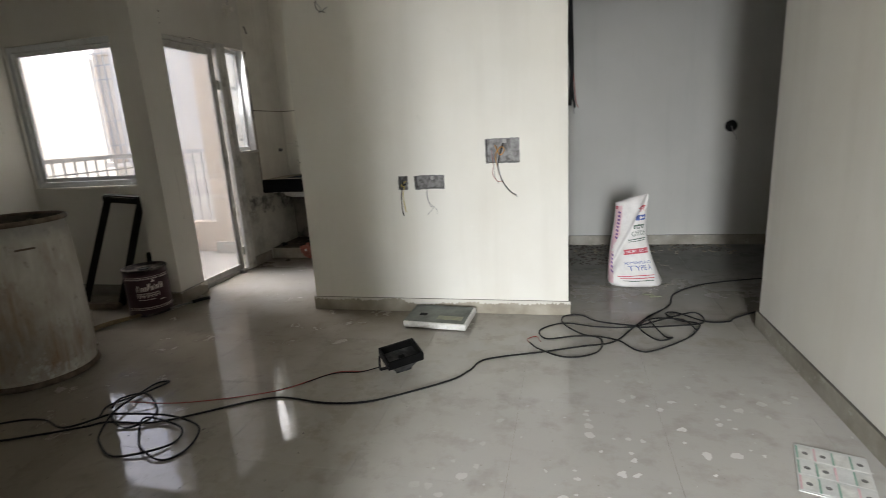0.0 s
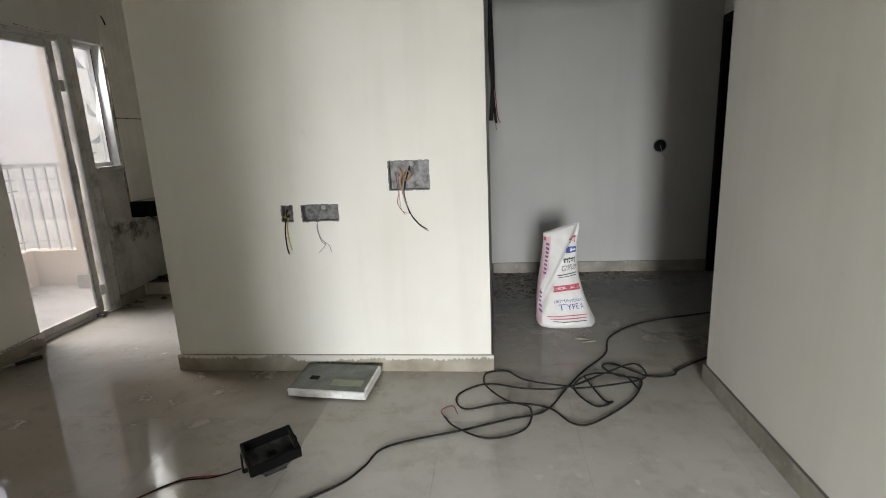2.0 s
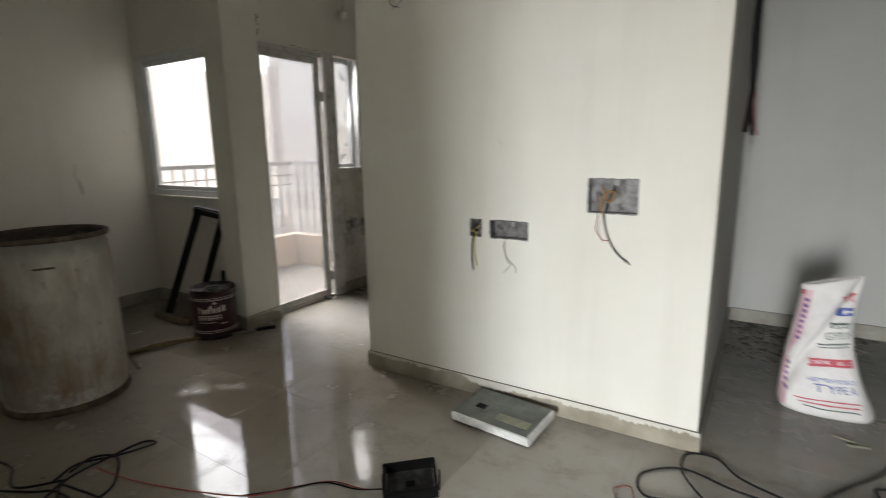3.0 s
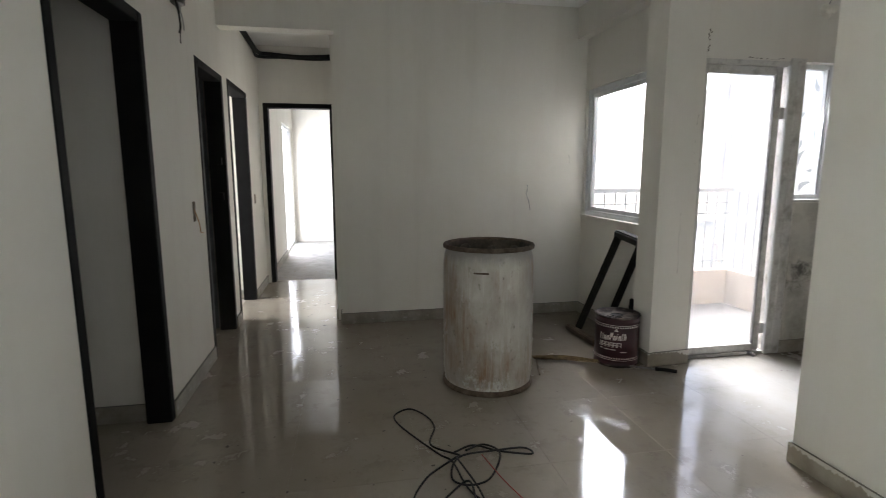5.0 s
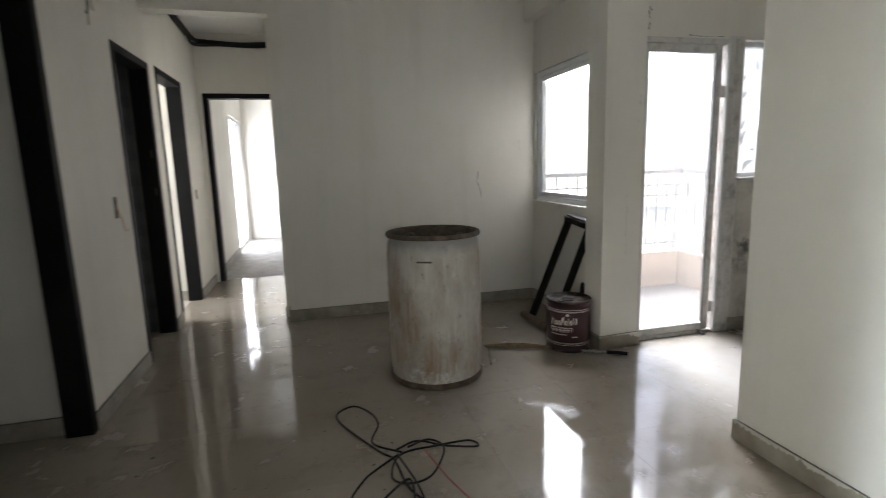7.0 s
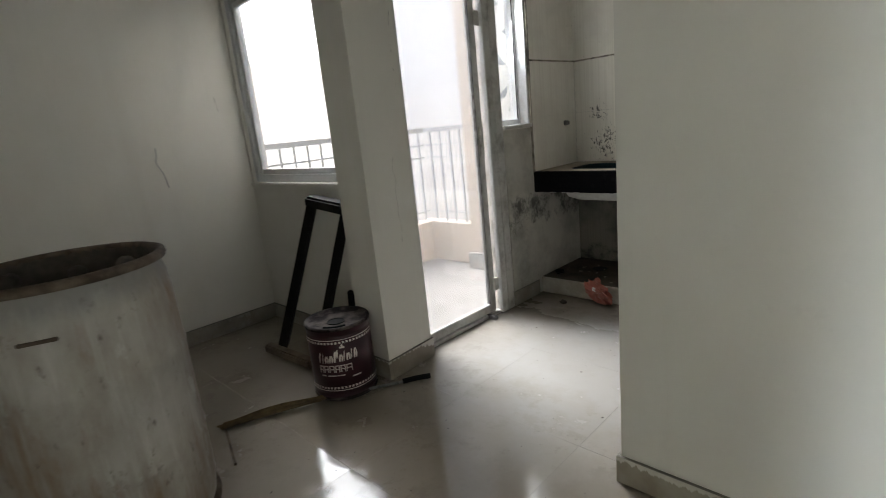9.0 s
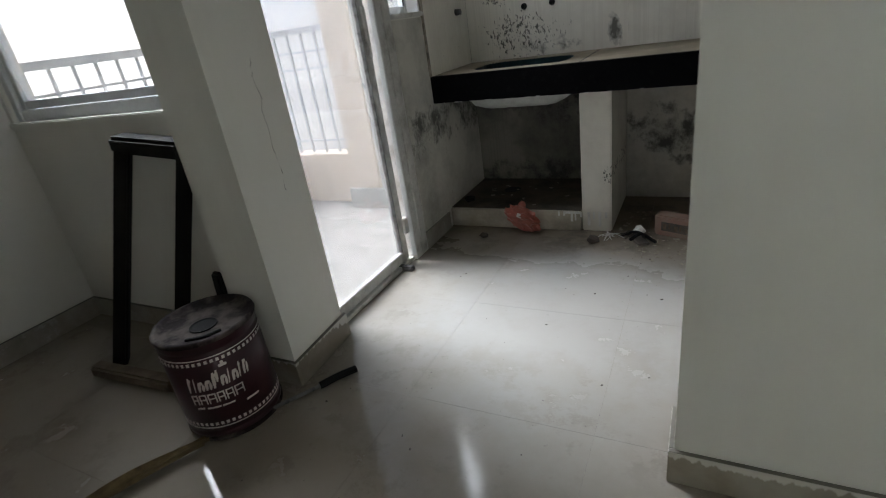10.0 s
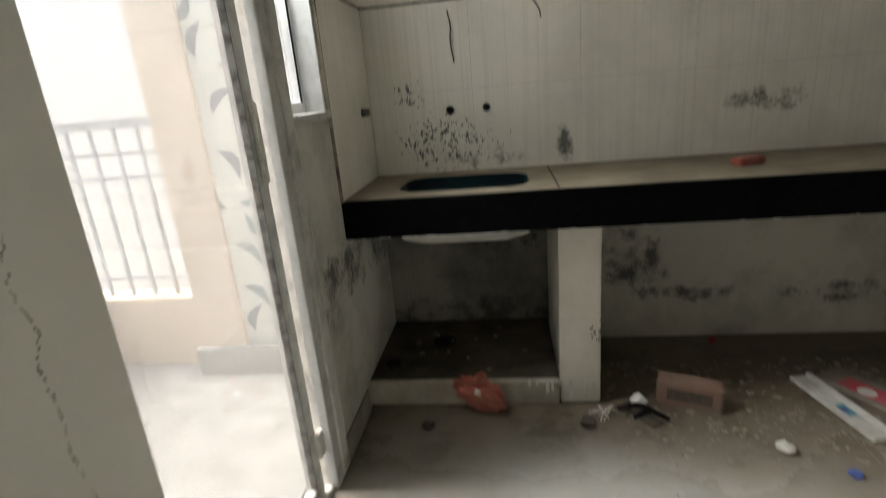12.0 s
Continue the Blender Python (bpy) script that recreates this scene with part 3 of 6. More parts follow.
structure("pillar", prism(((-3.19, 3.24), (-2.970, 3.24), (-2.992, 3.545), (-3.19, 3.545)), -0.02, H), M_WALL, "white plastered square pillar beside the balcony door", "pillar")
kleft = wall("wall_balcony", "y", BALC_X - 0.12, BALC_X, 3.545, BACK_Y + 0.12, -0.02, H,
     [(3.545, 4.36, -0.02, 2.11), (4.36, 4.655, 1.135, 2.11)], material=M_WALL)
partition = wall("wall_kitchen_partition", "x", BLOCK_Y, BLOCK_Y + 0.15, -1.762, 0.06, -0.02, H, [(-0.45, -0.24, 1.02, 1.17), (-0.936, -0.735, 0.868, 0.956), (-1.049, -0.988, 0.868, 0.956)])
wall("wall_lobby_side", "y", -0.08, 0.06, BLOCK_Y + 0.15, BACK_Y, -0.02, H, material=M_LOBBYDIM, label="grey plastered lobby wall, darkened for its dim light")
back = wall("wall_back", "x", BACK_Y, BACK_Y + 0.14, BALC_X, 1.98, -0.02, H, material=M_LOBBYDIM, label="grey plastered lobby wall, darkened for its dim light")
wall("wall_right", "y", RIGHT_X, RIGHT_X + 0.14, -4.0, 3.10, -0.02, H)
# added out of view, to keep ceiling bounce out of the lobby
structure("lobby_shade_beam", boxes((0.06, 3.10, 2.16, RIGHT_X + 0.14, 3.36, H)), M_WALL, "unseen white beam added to shade the lobby", "beam")
wall("wall_lobby_return", "x", 2.98, 3.10, RIGHT_X + 0.14, 2.1, -0.02, H)
wall("wall_lobby_end", "y", 1.98, 2.10, 3.10, BACK_Y + 0.14, -0.02, H, [(3.55, 5.236, -0.02, 2.14)])
# unseen box, coloured near black so the lobby's end stays dark
structure("lobby_dark_box", boxes((2.10, 3.35, -0.02, 3.4, 3.45, H), (2.10, 5.3, -0.02, 3.4, 5.4, H), (3.4, 3.35, -0.02, 3.5, 5.4, H), (2.10, 3.35, H, 3.5, 5.4, H + 0.1), (2.10, 3.35, -0.12, 3.5, 5.4, -0.02)),
          M_SHADEBROWN, "near-black enclosure added for the dark behind the lobby door", "wall")
# rooms behind the doors, and the unseen living room behind the start
# added side wall; its face is set to place the partition's shadow edge
wall("wall_added_side", "y", -0.64, -0.52, -4.0, DOOR_Y - 0.12, -0.02, H)
wall("wall_living_back", "x", -4.12, -4.0, -0.64, RIGHT_X + 0.14, -0.02, H, [(-0.285, 0.585, 0.48, 2.02)])
wall("wall_bedroom_one", "y", -2.91, -2.79, -2.4, DOOR_Y - 0.12, -0.02, H)
wall("wall_bedroom_one_back", "x", -2.52, -2.40, -2.91, -0.64, -0.02, H)
wall("wall_bath_side", "y", -4.62, -4.50, -2.6, DOOR_Y - 0.12, -0.02, H)
wall("wall_bath_back", "x", -1.62, -1.50, -4.50, -2.91, -0.02, H)
wall("wall_bedroom_two", "y", -5.67, -5.55, -2.6, DOOR_Y - 0.12, -0.02, H)
wall("wall_bedroom_two_back", "x", -2.72, -2.60, -5.67, -4.50, -0.02, H, [(-5.46, -4.66, 0.85, 2.05)])
wall("wall_far_bedroom_side", "x", 0.05, 0.215, -10.32, -6.49, -0.02, H, [(-10.0, -8.55, 0.0, 2.15)])
wall("wall_far_bedroom_back", "y", -10.32, -10.20, 0.215, 3.4, -0.02, H)
wall("wall_far_bedroom_right", "x", 3.40, 3.52, -10.32, -4.56, -0.02, H)

# skirting tiles along the walls
SK = 0.098


def skirting(x0, y0, x1, y1, painted=False):
    structure("baseboard", boxes((x0, y0, 0.0, x1, y1, SK), bevel=0.0015), M_SKIRT if painted else M_SKIRTPLAIN,
              "beige tile skirting with white paint runs" if painted else "dusty beige tile skirting", "skirting")


T = 0.013
skirting(-1.762 - T, BLOCK_Y - T, 0.06 + T, BLOCK_Y, True)
skirting(-1.762 - T, BLOCK_Y, -1.762, BLOCK_Y + 0.15, True)
skirting(0.06, BLOCK_Y, 0.06 + T, BACK_Y - T)
skirting(0.06 + T, BACK_Y - T, 1.98, BACK_Y)
skirting(RIGHT_X - T, -4.0, RIGHT_X, 3.10)
skirting(RIGHT_X - T, 3.10, RIGHT_X + 0.14, 3.10 + T)
skirting(FAR_X, 1.122, FAR_X + T, WIN_Y - T)
skirting(FAR_X, WIN_Y - T, -3.19, WIN_Y)
skirting(-3.19 - T, 3.24 - T, -2.970 + T, 3.24, True)
structure("baseboard", prism(((-2.970, 3.24), (-2.970 + T, 3.24), (-2.992 + T, 3.56), (-2.992, 3.56)), 0.0, SK), M_SKIRT, "beige tile skirting with white paint runs", "skirting")
skirting(-1.89, DOOR_Y, -0.52, DOOR_Y + T)
skirting(-3.71, DOOR_Y, -2.79, DOOR_Y + T)
skirting(-4.68, DOOR_Y, -4.49, DOOR_Y + T)
skirting(-6.37, DOOR_Y, -5.55, DOOR_Y + T)
skirting(-6.37, 1.085 - T, FAR_X - 0.14, 1.085)
skirting(FAR_X - 0.14, 1.122 - T, FAR_X, 1.122)
skirting(-2.79, -2.4, -2.79 + T, DOOR_Y - 0.12)
skirting(-5.55, -2.6, -5.55 + T, DOOR_Y - 0.12)
skirting(-8.55, 0.215, -6.49, 0.215 + T)
skirting(BALC_X, 4.36, BALC_X + T, 4.66)


# black door frames in the bedroom wall and at the corridor's end
def door_frame(name, axis, a0, a1, c0, c1, top, label, w=0.055, latches=True):
    ob = thing(name, Matrix(), label, "door frame", kind="structure")

    def bar(nm, p0, p1, z0, z1):
        it = (p0, c0, z0, p1, c1, z1) if axis == "x" else (c0, p0, z0, c1, p1, z1)
        part(nm, boxes(it, bevel=0.004), M_BLACK, ob)
    bar("jamb", a0, a0 + w, 0.0, top)
    bar("jamb", a1 - w, a1, 0.0, top)
    bar("head", a0 + w, a1 - w, top - w, top)
    return ob


door_frame("door_1", "x", -2.79, -1.89, DOOR_Y - 0.125, DOOR_Y + 0.006, 2.14, "black painted timber door frame without a leaf")
d2 = door_frame("door_2", "x", -4.49, -3.71, DOOR_Y - 0.125, DOOR_Y + 0.006, 2.14, "black painted bathroom door frame without a leaf")
for z in (1.13, 1.42):
    part("latch", boxes((-4.435, DOOR_Y - 0.06, z, -4.40, DOOR_Y - 0.02, z + 0.06), bevel=0.003), M_BLACK, d2, "black steel latch keep")
door_frame("door_3", "x", -5.55, -4.68, DOOR_Y - 0.125, DOOR_Y + 0.006, 2.16, "black painted bedroom door frame without a leaf")
door_frame("door_4", "y", 0.25, 1.075, -6.495, -6.364, 2.17, "black painted frame at the corridor's end")
door_frame("door_5", "y", 3.55, 5.236, 1.974, 2.105, 2.14, "black painted frame of the unlit store room")

# dark tiles on the bathroom's side wall, beyond its door
bath = structure("bathroom_lining", boxes((-4.50, -1.49, 0.0, -4.496, DOOR_Y - 0.13, H - 0.3)), M_GROUT, "dark grout bed of the bathroom wall", "wall")


# window and balcony door, white aluminium
def rect_frame(axis, a0, a1, z0, z1, c0, c1, w):
    out = []
    for p0, p1, q0, q1 in ((a0, a0 + w, z0, z1), (a1 - w, a1, z0, z1), (a0 + w, a1 - w, z0, z0 + w), (a0 + w, a1 - w, z1 - w, z1)):
        out.append((p0, c0, q0, p1, c1, q1) if axis == "x" else (c0, p0, q0, c1, p1, q1))
    return out


w1 = thing("window_1", Matrix(), "white aluminium window open to the bright balcony", "window", kind="structure")
for it in rect_frame("x", -4.395, -3.27, 0.955, 2.10, WIN_Y + 0.02, WIN_Y + 0.09, 0.045):
    part("window_frame", boxes(it, bevel=0.003), M_ALU, w1)
for it in rect_frame("x", -4.348, -3.317, 1.002, 2.053, WIN_Y + 0.035, WIN_Y + 0.06, 0.032):
    part("sash", boxes(it, bevel=0.003), M_ALU, w1)
part("window_sill", boxes((-4.405, WIN_Y - 0.02, 0.93, -3.25, WIN_Y + 0.02, 0.955), bevel=0.004), M_WALL, w1, "white plastered sill")
g = part("pane", boxes((-4.316, WIN_Y + 0.047, 1.034, -3.349, WIN_Y + 0.051, 2.021)), M_GLASS, w1)
g.visible_shadow = False

bd = thing("door_balcony", Matrix(), "white aluminium glazed balcony door, dusty and shut", "door", kind="structure")
fx0, fx1 = BALC_X - 0.075, BALC_X - 0.005
part("door_frame", boxes((fx0 - 0.03, 3.545, 0.0, fx1 - 0.03, 3.575, 2.11), bevel=0.003), M_ALUDIRTY, bd)
part("door_frame", boxes((fx0, 3.547, 2.075, fx1, 4.235, 2.11), bevel=0.003), M_ALUDIRTY, bd)
part("threshold", boxes((fx0, 3.547, 0.0, fx1, 4.235, 0.02), bevel=0.003), M_ALUDIRTY, bd)
leaf = part("leaf", boxes(*rect_frame("y", 3.562, 4.205, 0.024, 2.072, BALC_X - 0.055, BALC_X - 0.02, 0.052), bevel=0.003), M_ALUDIRTY, bd)
g = part("pane", boxes((BALC_X - 0.040, 3.612, 0.076, BALC_X - 0.035, 4.153, 2.02)), M_GLASSDUST, leaf)
g.visible_shadow = False
part("hinge", boxes((BALC_X - 0.018, 4.185, 0.16, BALC_X - 0.002, 4.225, 0.24), bevel=0.003), M_ALUDIRTY, leaf)
part("hinge", boxes((BALC_X - 0.018, 4.185, 1.72, BALC_X - 0.002, 4.225, 1.80), bevel=0.003), M_ALUDIRTY, leaf)
part("lock", boxes((BALC_X - 0.019, 4.17, 1.0, BALC_X - 0.008, 4.195, 1.2), bevel=0.003), M_ALUDIRTY, leaf)
part("post", boxes((BALC_X - 0.085, 4.235, 0.0, BALC_X + 0.012, 4.36, 2.13), bevel=0.004), M_ALUDIRTY, bd, "dirty white mullion post")
part("post_groove", boxes((BALC_X + 0.012, 4.285, 0.02, BALC_X + 0.020, 4.335, 2.11), bevel=0.002), M_ALUDIRTY, bd)
part("stopper", boxes((BALC_X - 0.03, 4.10, 0.0, BALC_X + 0.05, 4.135, 0.022), bevel=0.005), M_GALV, bd, "small grey bolt at the foot of the leaf")

w2 = thing("window_2", Matrix(), "narrow white aluminium kitchen window set deep in the wall", "window", kind="structure")
for it in rect_frame("y", 4.36, 4.655, 1.155, 2.11, BALC_X - 0.12, BALC_X - 0.062, 0.034):
    part("window_frame", boxes(it, bevel=0.003), M_ALU, w2)
for it in ((4.645, 4.655), (4.36, 4.366)):
    part("reveal", boxes((BALC_X - 0.062, it[0], 1.155, BALC_X + 0.004, it[1], 2.11), bevel=0.002), M_ALU, w2)
part("gasket", boxes((BALC_X - 0.0625, 4.616, 1.19, BALC_X - 0.058, 4.6215, 2.076)), M_BLACK, w2, "black rubber gasket")
part("window_sill", boxes((BALC_X - 0.062, 4.366, 1.135, BALC_X + 0.022, 4.662, 1.1555), bevel=0.004), M_ALUDIRTY, w2)
g = part("pane", boxes((BALC_X - 0.092, 4.39, 1.185, BALC_X - 0.088, 4.625, 2.08)), M_GLASS, w2)
g.visible_shadow = False

# white strip painted in for the slit of light beside the leaf
part("light_slit_strip", boxes((BALC_X - 0.012, 4.224, 0.03, BALC_X + 0.016, 4.2335, 2.08), bevel=0.002), M_ALU, bd, "white strip standing for light through the door gap")
part("gasket", boxes((BALC_X - 0.0355, 4.149, 0.076, BALC_X - 0.0185, 4.1525, 2.02)), M_GALV, leaf, "grey rubber gasket")
fw = thing("window_3", Matrix(), "white aluminium balcony door frame of the far bedroom", "window", kind="structure")
for it in rect_frame("x", -10.0, -8.55, 0.0, 2.15, 0.135, 0.195, 0.05):
    part("window_frame", boxes(it, bevel=0.003), M_ALU, fw)
part("mullion", boxes((-9.30, 0.14, 0.05, -9.25, 0.19, 2.10), bevel=0.003), M_ALU, fw)


def crack(points, w, label, face="y"):
    """A ragged dark crack in plaster, as a thin sunk line of chips."""
    line = spline(points, 10)
    bm = bmesh.new()
    rr = random.Random(len(points) * 17 + int(1000 * w))
    for p, q in zip(line, line[1:]):
        k = w * rr.uniform(0.15, 1.5)
        if rr.random() < 0.3:
            continue
        m = (Vector(p) + Vector(q)) / 2 + Vector((0, rr.uniform(-1, 1), 0)) * w * 1.5
        d = Vector(q) - Vector(p)
        c = bmesh.ops.create_cube(bm, size=1.0, matrix=Matrix.Translation(m) @ d.to_track_quat("Z", "Y").to_matrix().to_4x4() @ Matrix.Diagonal((k, k * 0.7, d.length * 1.05, 1)))
    return structure("plaster_crack", bm, M_CRACK, label, "crack")


crack([(-2.9835, 3.430, 1.08), (-2.9832, 3.421, 1.02), (-2.9838, 3.434, 0.965), (-2.9830, 3.420, 0.92), (-2.9834, 3.428, 0.87), (-2.9832, 3.423, 0.80), (-2.9838, 3.434, 0.73), (-2.9834, 3.427, 0.66)], 0.0016, "thin dark ragged crack in the pillar plaster")
crack([(-2.990, 3.515, 1.75), (-2.990, 3.50, 1.55), (-2.989, 3.51, 1.40)], 0.0018, "short dark crack in the pillar plaster")
crack([(-3.033, 3.60, 2.30), (-3.033, 3.585, 2.22), (-3.033, 3.59, 2.15)], 0.007, "dark chipped plaster beside the balcony door head")
crack([(-3.033, 3.90, 2.125), (-3.033, 4.05, 2.118), (-3.033, 4.20, 2.125)], 0.005, "dark gap over the balcony door frame")

# ---- balcony and what lies beyond ----
structure("balcony_floor", boxes((-4.62, 3.52, -0.2, -3.15, 5.25, -0.02)), M_BALC, "pale dusty tiled balcony floor", "floor")
structure("parapet_long", boxes((-4.62, 3.52, -0.02, -4.47, 5.23, 0.34), bevel=0.006), M_PEACH, "low peach painted balcony kerb wall", "parapet")
structure("parapet_short", boxes((-4.47, 5.08, -0.02, -3.92, 5.23, 0.34), bevel=0.006), M_PEACH, "low peach painted balcony kerb wall", "parapet")
structure("balcony_pier", boxes((-3.92, 5.0, -0.02, -3.70, 5.30, 3.2), bevel=0.004), M_PEACH, "peach painted balcony pier", "pillar")
lw = structure("balcony_leaf_wall", boxes((-3.70, 5.02, -0.02, -3.15, 5.30, 3.2)), M_LEAFWALL, "pale wall with slate grey leaf motifs", "wall")
structure("balcony_plinth", boxes((-3.95, 4.97, -0.02, -3.15, 5.0, 0.12), bevel=0.004), M_CONC, "grey cement plinth of the balcony pier", "plinth")


def leaf_shape(length, width):
    bm = bmesh.new()
    n = 9
    top, bot = [], []
    for i in range(n + 1):
        t = i / n
        w = width * math.sin(math.pi * t ** 0.8)
        top.append(bm.verts.new((t * length, 0, w + 0.25 * width * math.sin(3 * t))))
        bot.append(bm.verts.new((t * length, 0, 0.25 * width * math.sin(3 * t))))
    for i in range(n):
        q = [bot[i], bot[i + 1], top[i + 1], top[i]]
        try:
            bm.faces.new(q)
        except ValueError:
            pass
    bmesh.ops.remove_doubles(bm, verts=bm.verts, dist=1e-4)
    r = bmesh.ops.extrude_face_region(bm, geom=list(bm.faces))
    for v in r["geom"]:
        if isinstance(v, bmesh.types.BMVert):
            v.co.y -= 0.003
    return bm


rng = random.Random(7)
leaf_mesh = mesh_of("leaf_motif", leaf_shape(0.15, 0.045), M_LEAF)
for row in range(12):
    for col in range(3):
        ob = new("leaf_motif", leaf_mesh)
        ob.matrix_basis = pose(-3.64 + 0.17 * col + rng.uniform(-0.03, 0.03), 5.019, 0.22 + 0.2 * row + rng.uniform(-0.05, 0.05), 0, rng.choice((-50, -120, 30, 160, 60)) + rng.uniform(-20, 20), 0)
        ob.parent = lw


def railing(name, m, length):
    ob = thing(name, m, "grey painted steel balcony railing on a kerb wall", "railing")
    for z, h in ((1.15, 0.04), (1.03, 0.014), (0.92, 0.014), (0.42, 0.014)):
        part("rail", boxes((0, -0.02 if h > 0.03 else -0.007, z, length, 0.02 if h > 0.03 else 0.007, z + h), bevel=0.002), M_RAIL, ob)
    n = max(2, round(length / 0.115))
    bar = mesh_of("baluster", boxes((-0.007, -0.0072, 0.335, 0.007, 0.0072, 1.15)), M_RAIL)
    for i in range(n):
        b = new("baluster", bar)
        b.parent = ob
        b.matrix_basis = pose(length * (i + 0.5) / n, 0, 0)
    return ob


railing("balcony_railing", pose(-4.545, 3.53, 0, 0, 0, 90), 1.61)
railing("balcony_railing", pose(-4.52, 5.155, 0), 0.60)

# neighbouring block
nb = thing("apartment_building", Matrix(), "peach plastered apartment block with barred windows", "building")
part("wall", boxes((-7.93, 8.0, -14, 3.0, 12.0, 16), (-8.55, 8.28, -14, -7.93, 12.0, 16)), M_FACADE, nb)
for z in (-5.0, -2.0, 1.0, 4.0):
    for x, hw, y in ((-8.24, 0.29, 8.28), (-4.6, 0.45, 8.0)):
        wob = part("window", boxes(*rect_frame("x", x - hw, x + hw, z, z + 2.0, y - 0.07, y, 0.06)), M_FACWIN, nb)
        part("pane", boxes((x - hw + 0.06, y - 0.025, z + 0.06, x + hw - 0.06, y - 0.005, z + 1.94)), M_FACWIN, wob)
        n = round(hw * 2 / 0.13)
        bars = [(x - hw + 2 * hw * i / n - 0.009, y - 0.12, z, x - hw + 2 * hw * i / n + 0.009, y - 0.102, z + 2.0) for i in range(n + 1)]
        bars += [(x - hw, y - 0.12, z + zz, x + hw, y - 0.102, z + zz + 0.018) for zz in (0.05, 0.3, 0.75, 1.5, 1.75, 1.96)]
        part("grille", boxes(*bars), M_GRILLE, wob)
        part("ledge", boxes((x - hw - 0.08, y - 0.16, z - 0.1, x + hw + (0.0 if hw < 0.4 else 0.08), y, z - 0.02)), M_FACADE, wob)
# glowing ring added beyond the building to whiten the horizon
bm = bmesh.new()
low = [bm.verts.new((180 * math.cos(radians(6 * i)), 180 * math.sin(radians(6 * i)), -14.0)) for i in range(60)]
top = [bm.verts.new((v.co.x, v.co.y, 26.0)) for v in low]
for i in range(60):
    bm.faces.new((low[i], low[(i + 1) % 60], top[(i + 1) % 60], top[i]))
structure("backdrop", bm, M_HAZE, "glowing white backdrop for the haze round the horizon", "sky")
structure("ground", boxes((-900, -900, -14.2, 900, 900, -14)), M_GROUND, "hazy distant ground far below", "ground")

# ---- kitchen ----
def rounded_rect(x0, y0, x1, y1, r, n=6):
    pts = []
    for cx, cy, a in ((x1 - r, y1 - r, 0), (x0 + r, y1 - r, 90), (x0 + r, y0 + r, 180), (x1 - r, y0 + r, 270)):
        for k in range(n + 1):
            t = radians(a + 90 * k / n)
            pts.append((cx + r * math.cos(t), cy + r * math.sin(t)))
    return pts


structure("kitchen_wall_lining", boxes((BALC_X, 4.66, 0.0, BALC_X + 0.006, BACK_Y, 0.76), (BALC_X, 4.372, SK, BALC_X + 0.006, 4.66, 1.13), (-2.132, BACK_Y - 0.006, 0.0, -0.08, BACK_Y, 0.76)), M_KWALL, "bare grimy plaster under the kitchen counter", "wall")
structure("sink_bay_lining", boxes((BALC_X + 0.006, BACK_Y - 0.006, 0.10, -2.28, BACK_Y, 0.76)), M_KDARK, "stained plaster under the sink, darkened for the shade", "wall")
structure("kitchen_upper_lining", boxes((BALC_X + 0.004, BACK_Y - 0.004, 1.54, -0.08, BACK_Y, H), (BALC_X, 4.672, 1.54, BALC_X + 0.004, BACK_Y, H)), M_KTILE, "stained cream plaster above the tiles", "wall")
ct = thing("kitchen_counter", Matrix(), "dusty kitchen worktop with a black granite front and sink cut-out", "counter")
SX0, SX1, SY0, SY1 = -2.87, -2.36, 4.79, 5.12
bm = bmesh.new()
rims = []
for z in (0.842, 0.806):
    rims.append([[bm.verts.new((x, y, z)) for x, y in ((x0, y0), (x1, y0), (x1, y1), (x0, y1))] for x0, y0, x1, y1 in ((BALC_X + 0.006, 4.692, -0.08, BACK_Y - 0.006), (SX0, SY0, SX1, SY1))])
for i in range(4):
    k = (i + 1) % 4
    for outer, inner in rims:
        bm.faces.new((outer[i], outer[k], inner[k], inner[i]))
    for ring in (0, 1):
        bm.faces.new((rims[0][ring][i], rims[0][ring][k], rims[1][ring][k], rims[1][ring][i]))
part("worktop", bm, M_DUSTTOP, ct, "dust-covered worktop")
part("fascia", boxes((BALC_X + 0.006, 4.662, 0.708, -0.08, 4.692, 0.843), bevel=0.003), M_GRANITE, ct, "black granite front edge")
part("soffit", boxes((BALC_X + 0.006, 4.705, 0.76, SX0 - 0.03, BACK_Y - 0.006, 0.806), (SX1 + 0.03, 4.705, 0.76, -0.08, BACK_Y - 0.006, 0.806)), M_CONC, ct)
pier = structure("kitchen_pier", boxes((-2.28, 4.70, 0.0, -2.132, BACK_Y - 0.006, 0.76), bevel=0.006), M_WASH, "dirty whitewashed masonry pier under the counter", "pier")
structure("kitchen_plinth", boxes((BALC_X + 0.006, 4.69, 0.0, -2.285, BACK_Y - 0.007, 0.108), bevel=0.005), M_PLINTH, "raised cement plinth under the sink", "plinth")


# dirt on the plinth top, coloured darker for the shade below the counter
structure("sink_bay_floor", boxes((BALC_X + 0.008, 4.705, 0.108, -2.287, BACK_Y - 0.008, 0.1105)), M_SHADEBROWN, "brown dirt on the sink plinth, darkened for the shade", "dirt")
outer, inner = rounded_rect(SX0, SY0, SX1, SY1, 0.001), rounded_rect(SX0 + 0.006, SY0 + 0.006, SX1 - 0.006, SY1 - 0.006, 0.10)
bm = bmesh.new()
ro = [bm.verts.new((x, y, 0.8405)) for x, y in outer]
ri = [bm.verts.new((x, y, 0.8395)) for x, y in inner]
for i in range(len(ro)):
    k = (i + 1) % len(ro)
    bm.faces.new((ro[i], ro[k], ri[k], ri[i]))
part("cut_out_edge", bm, M_DUSTTOP, ct, "rounded edge of the sink cut-out")
bm = bmesh.new()
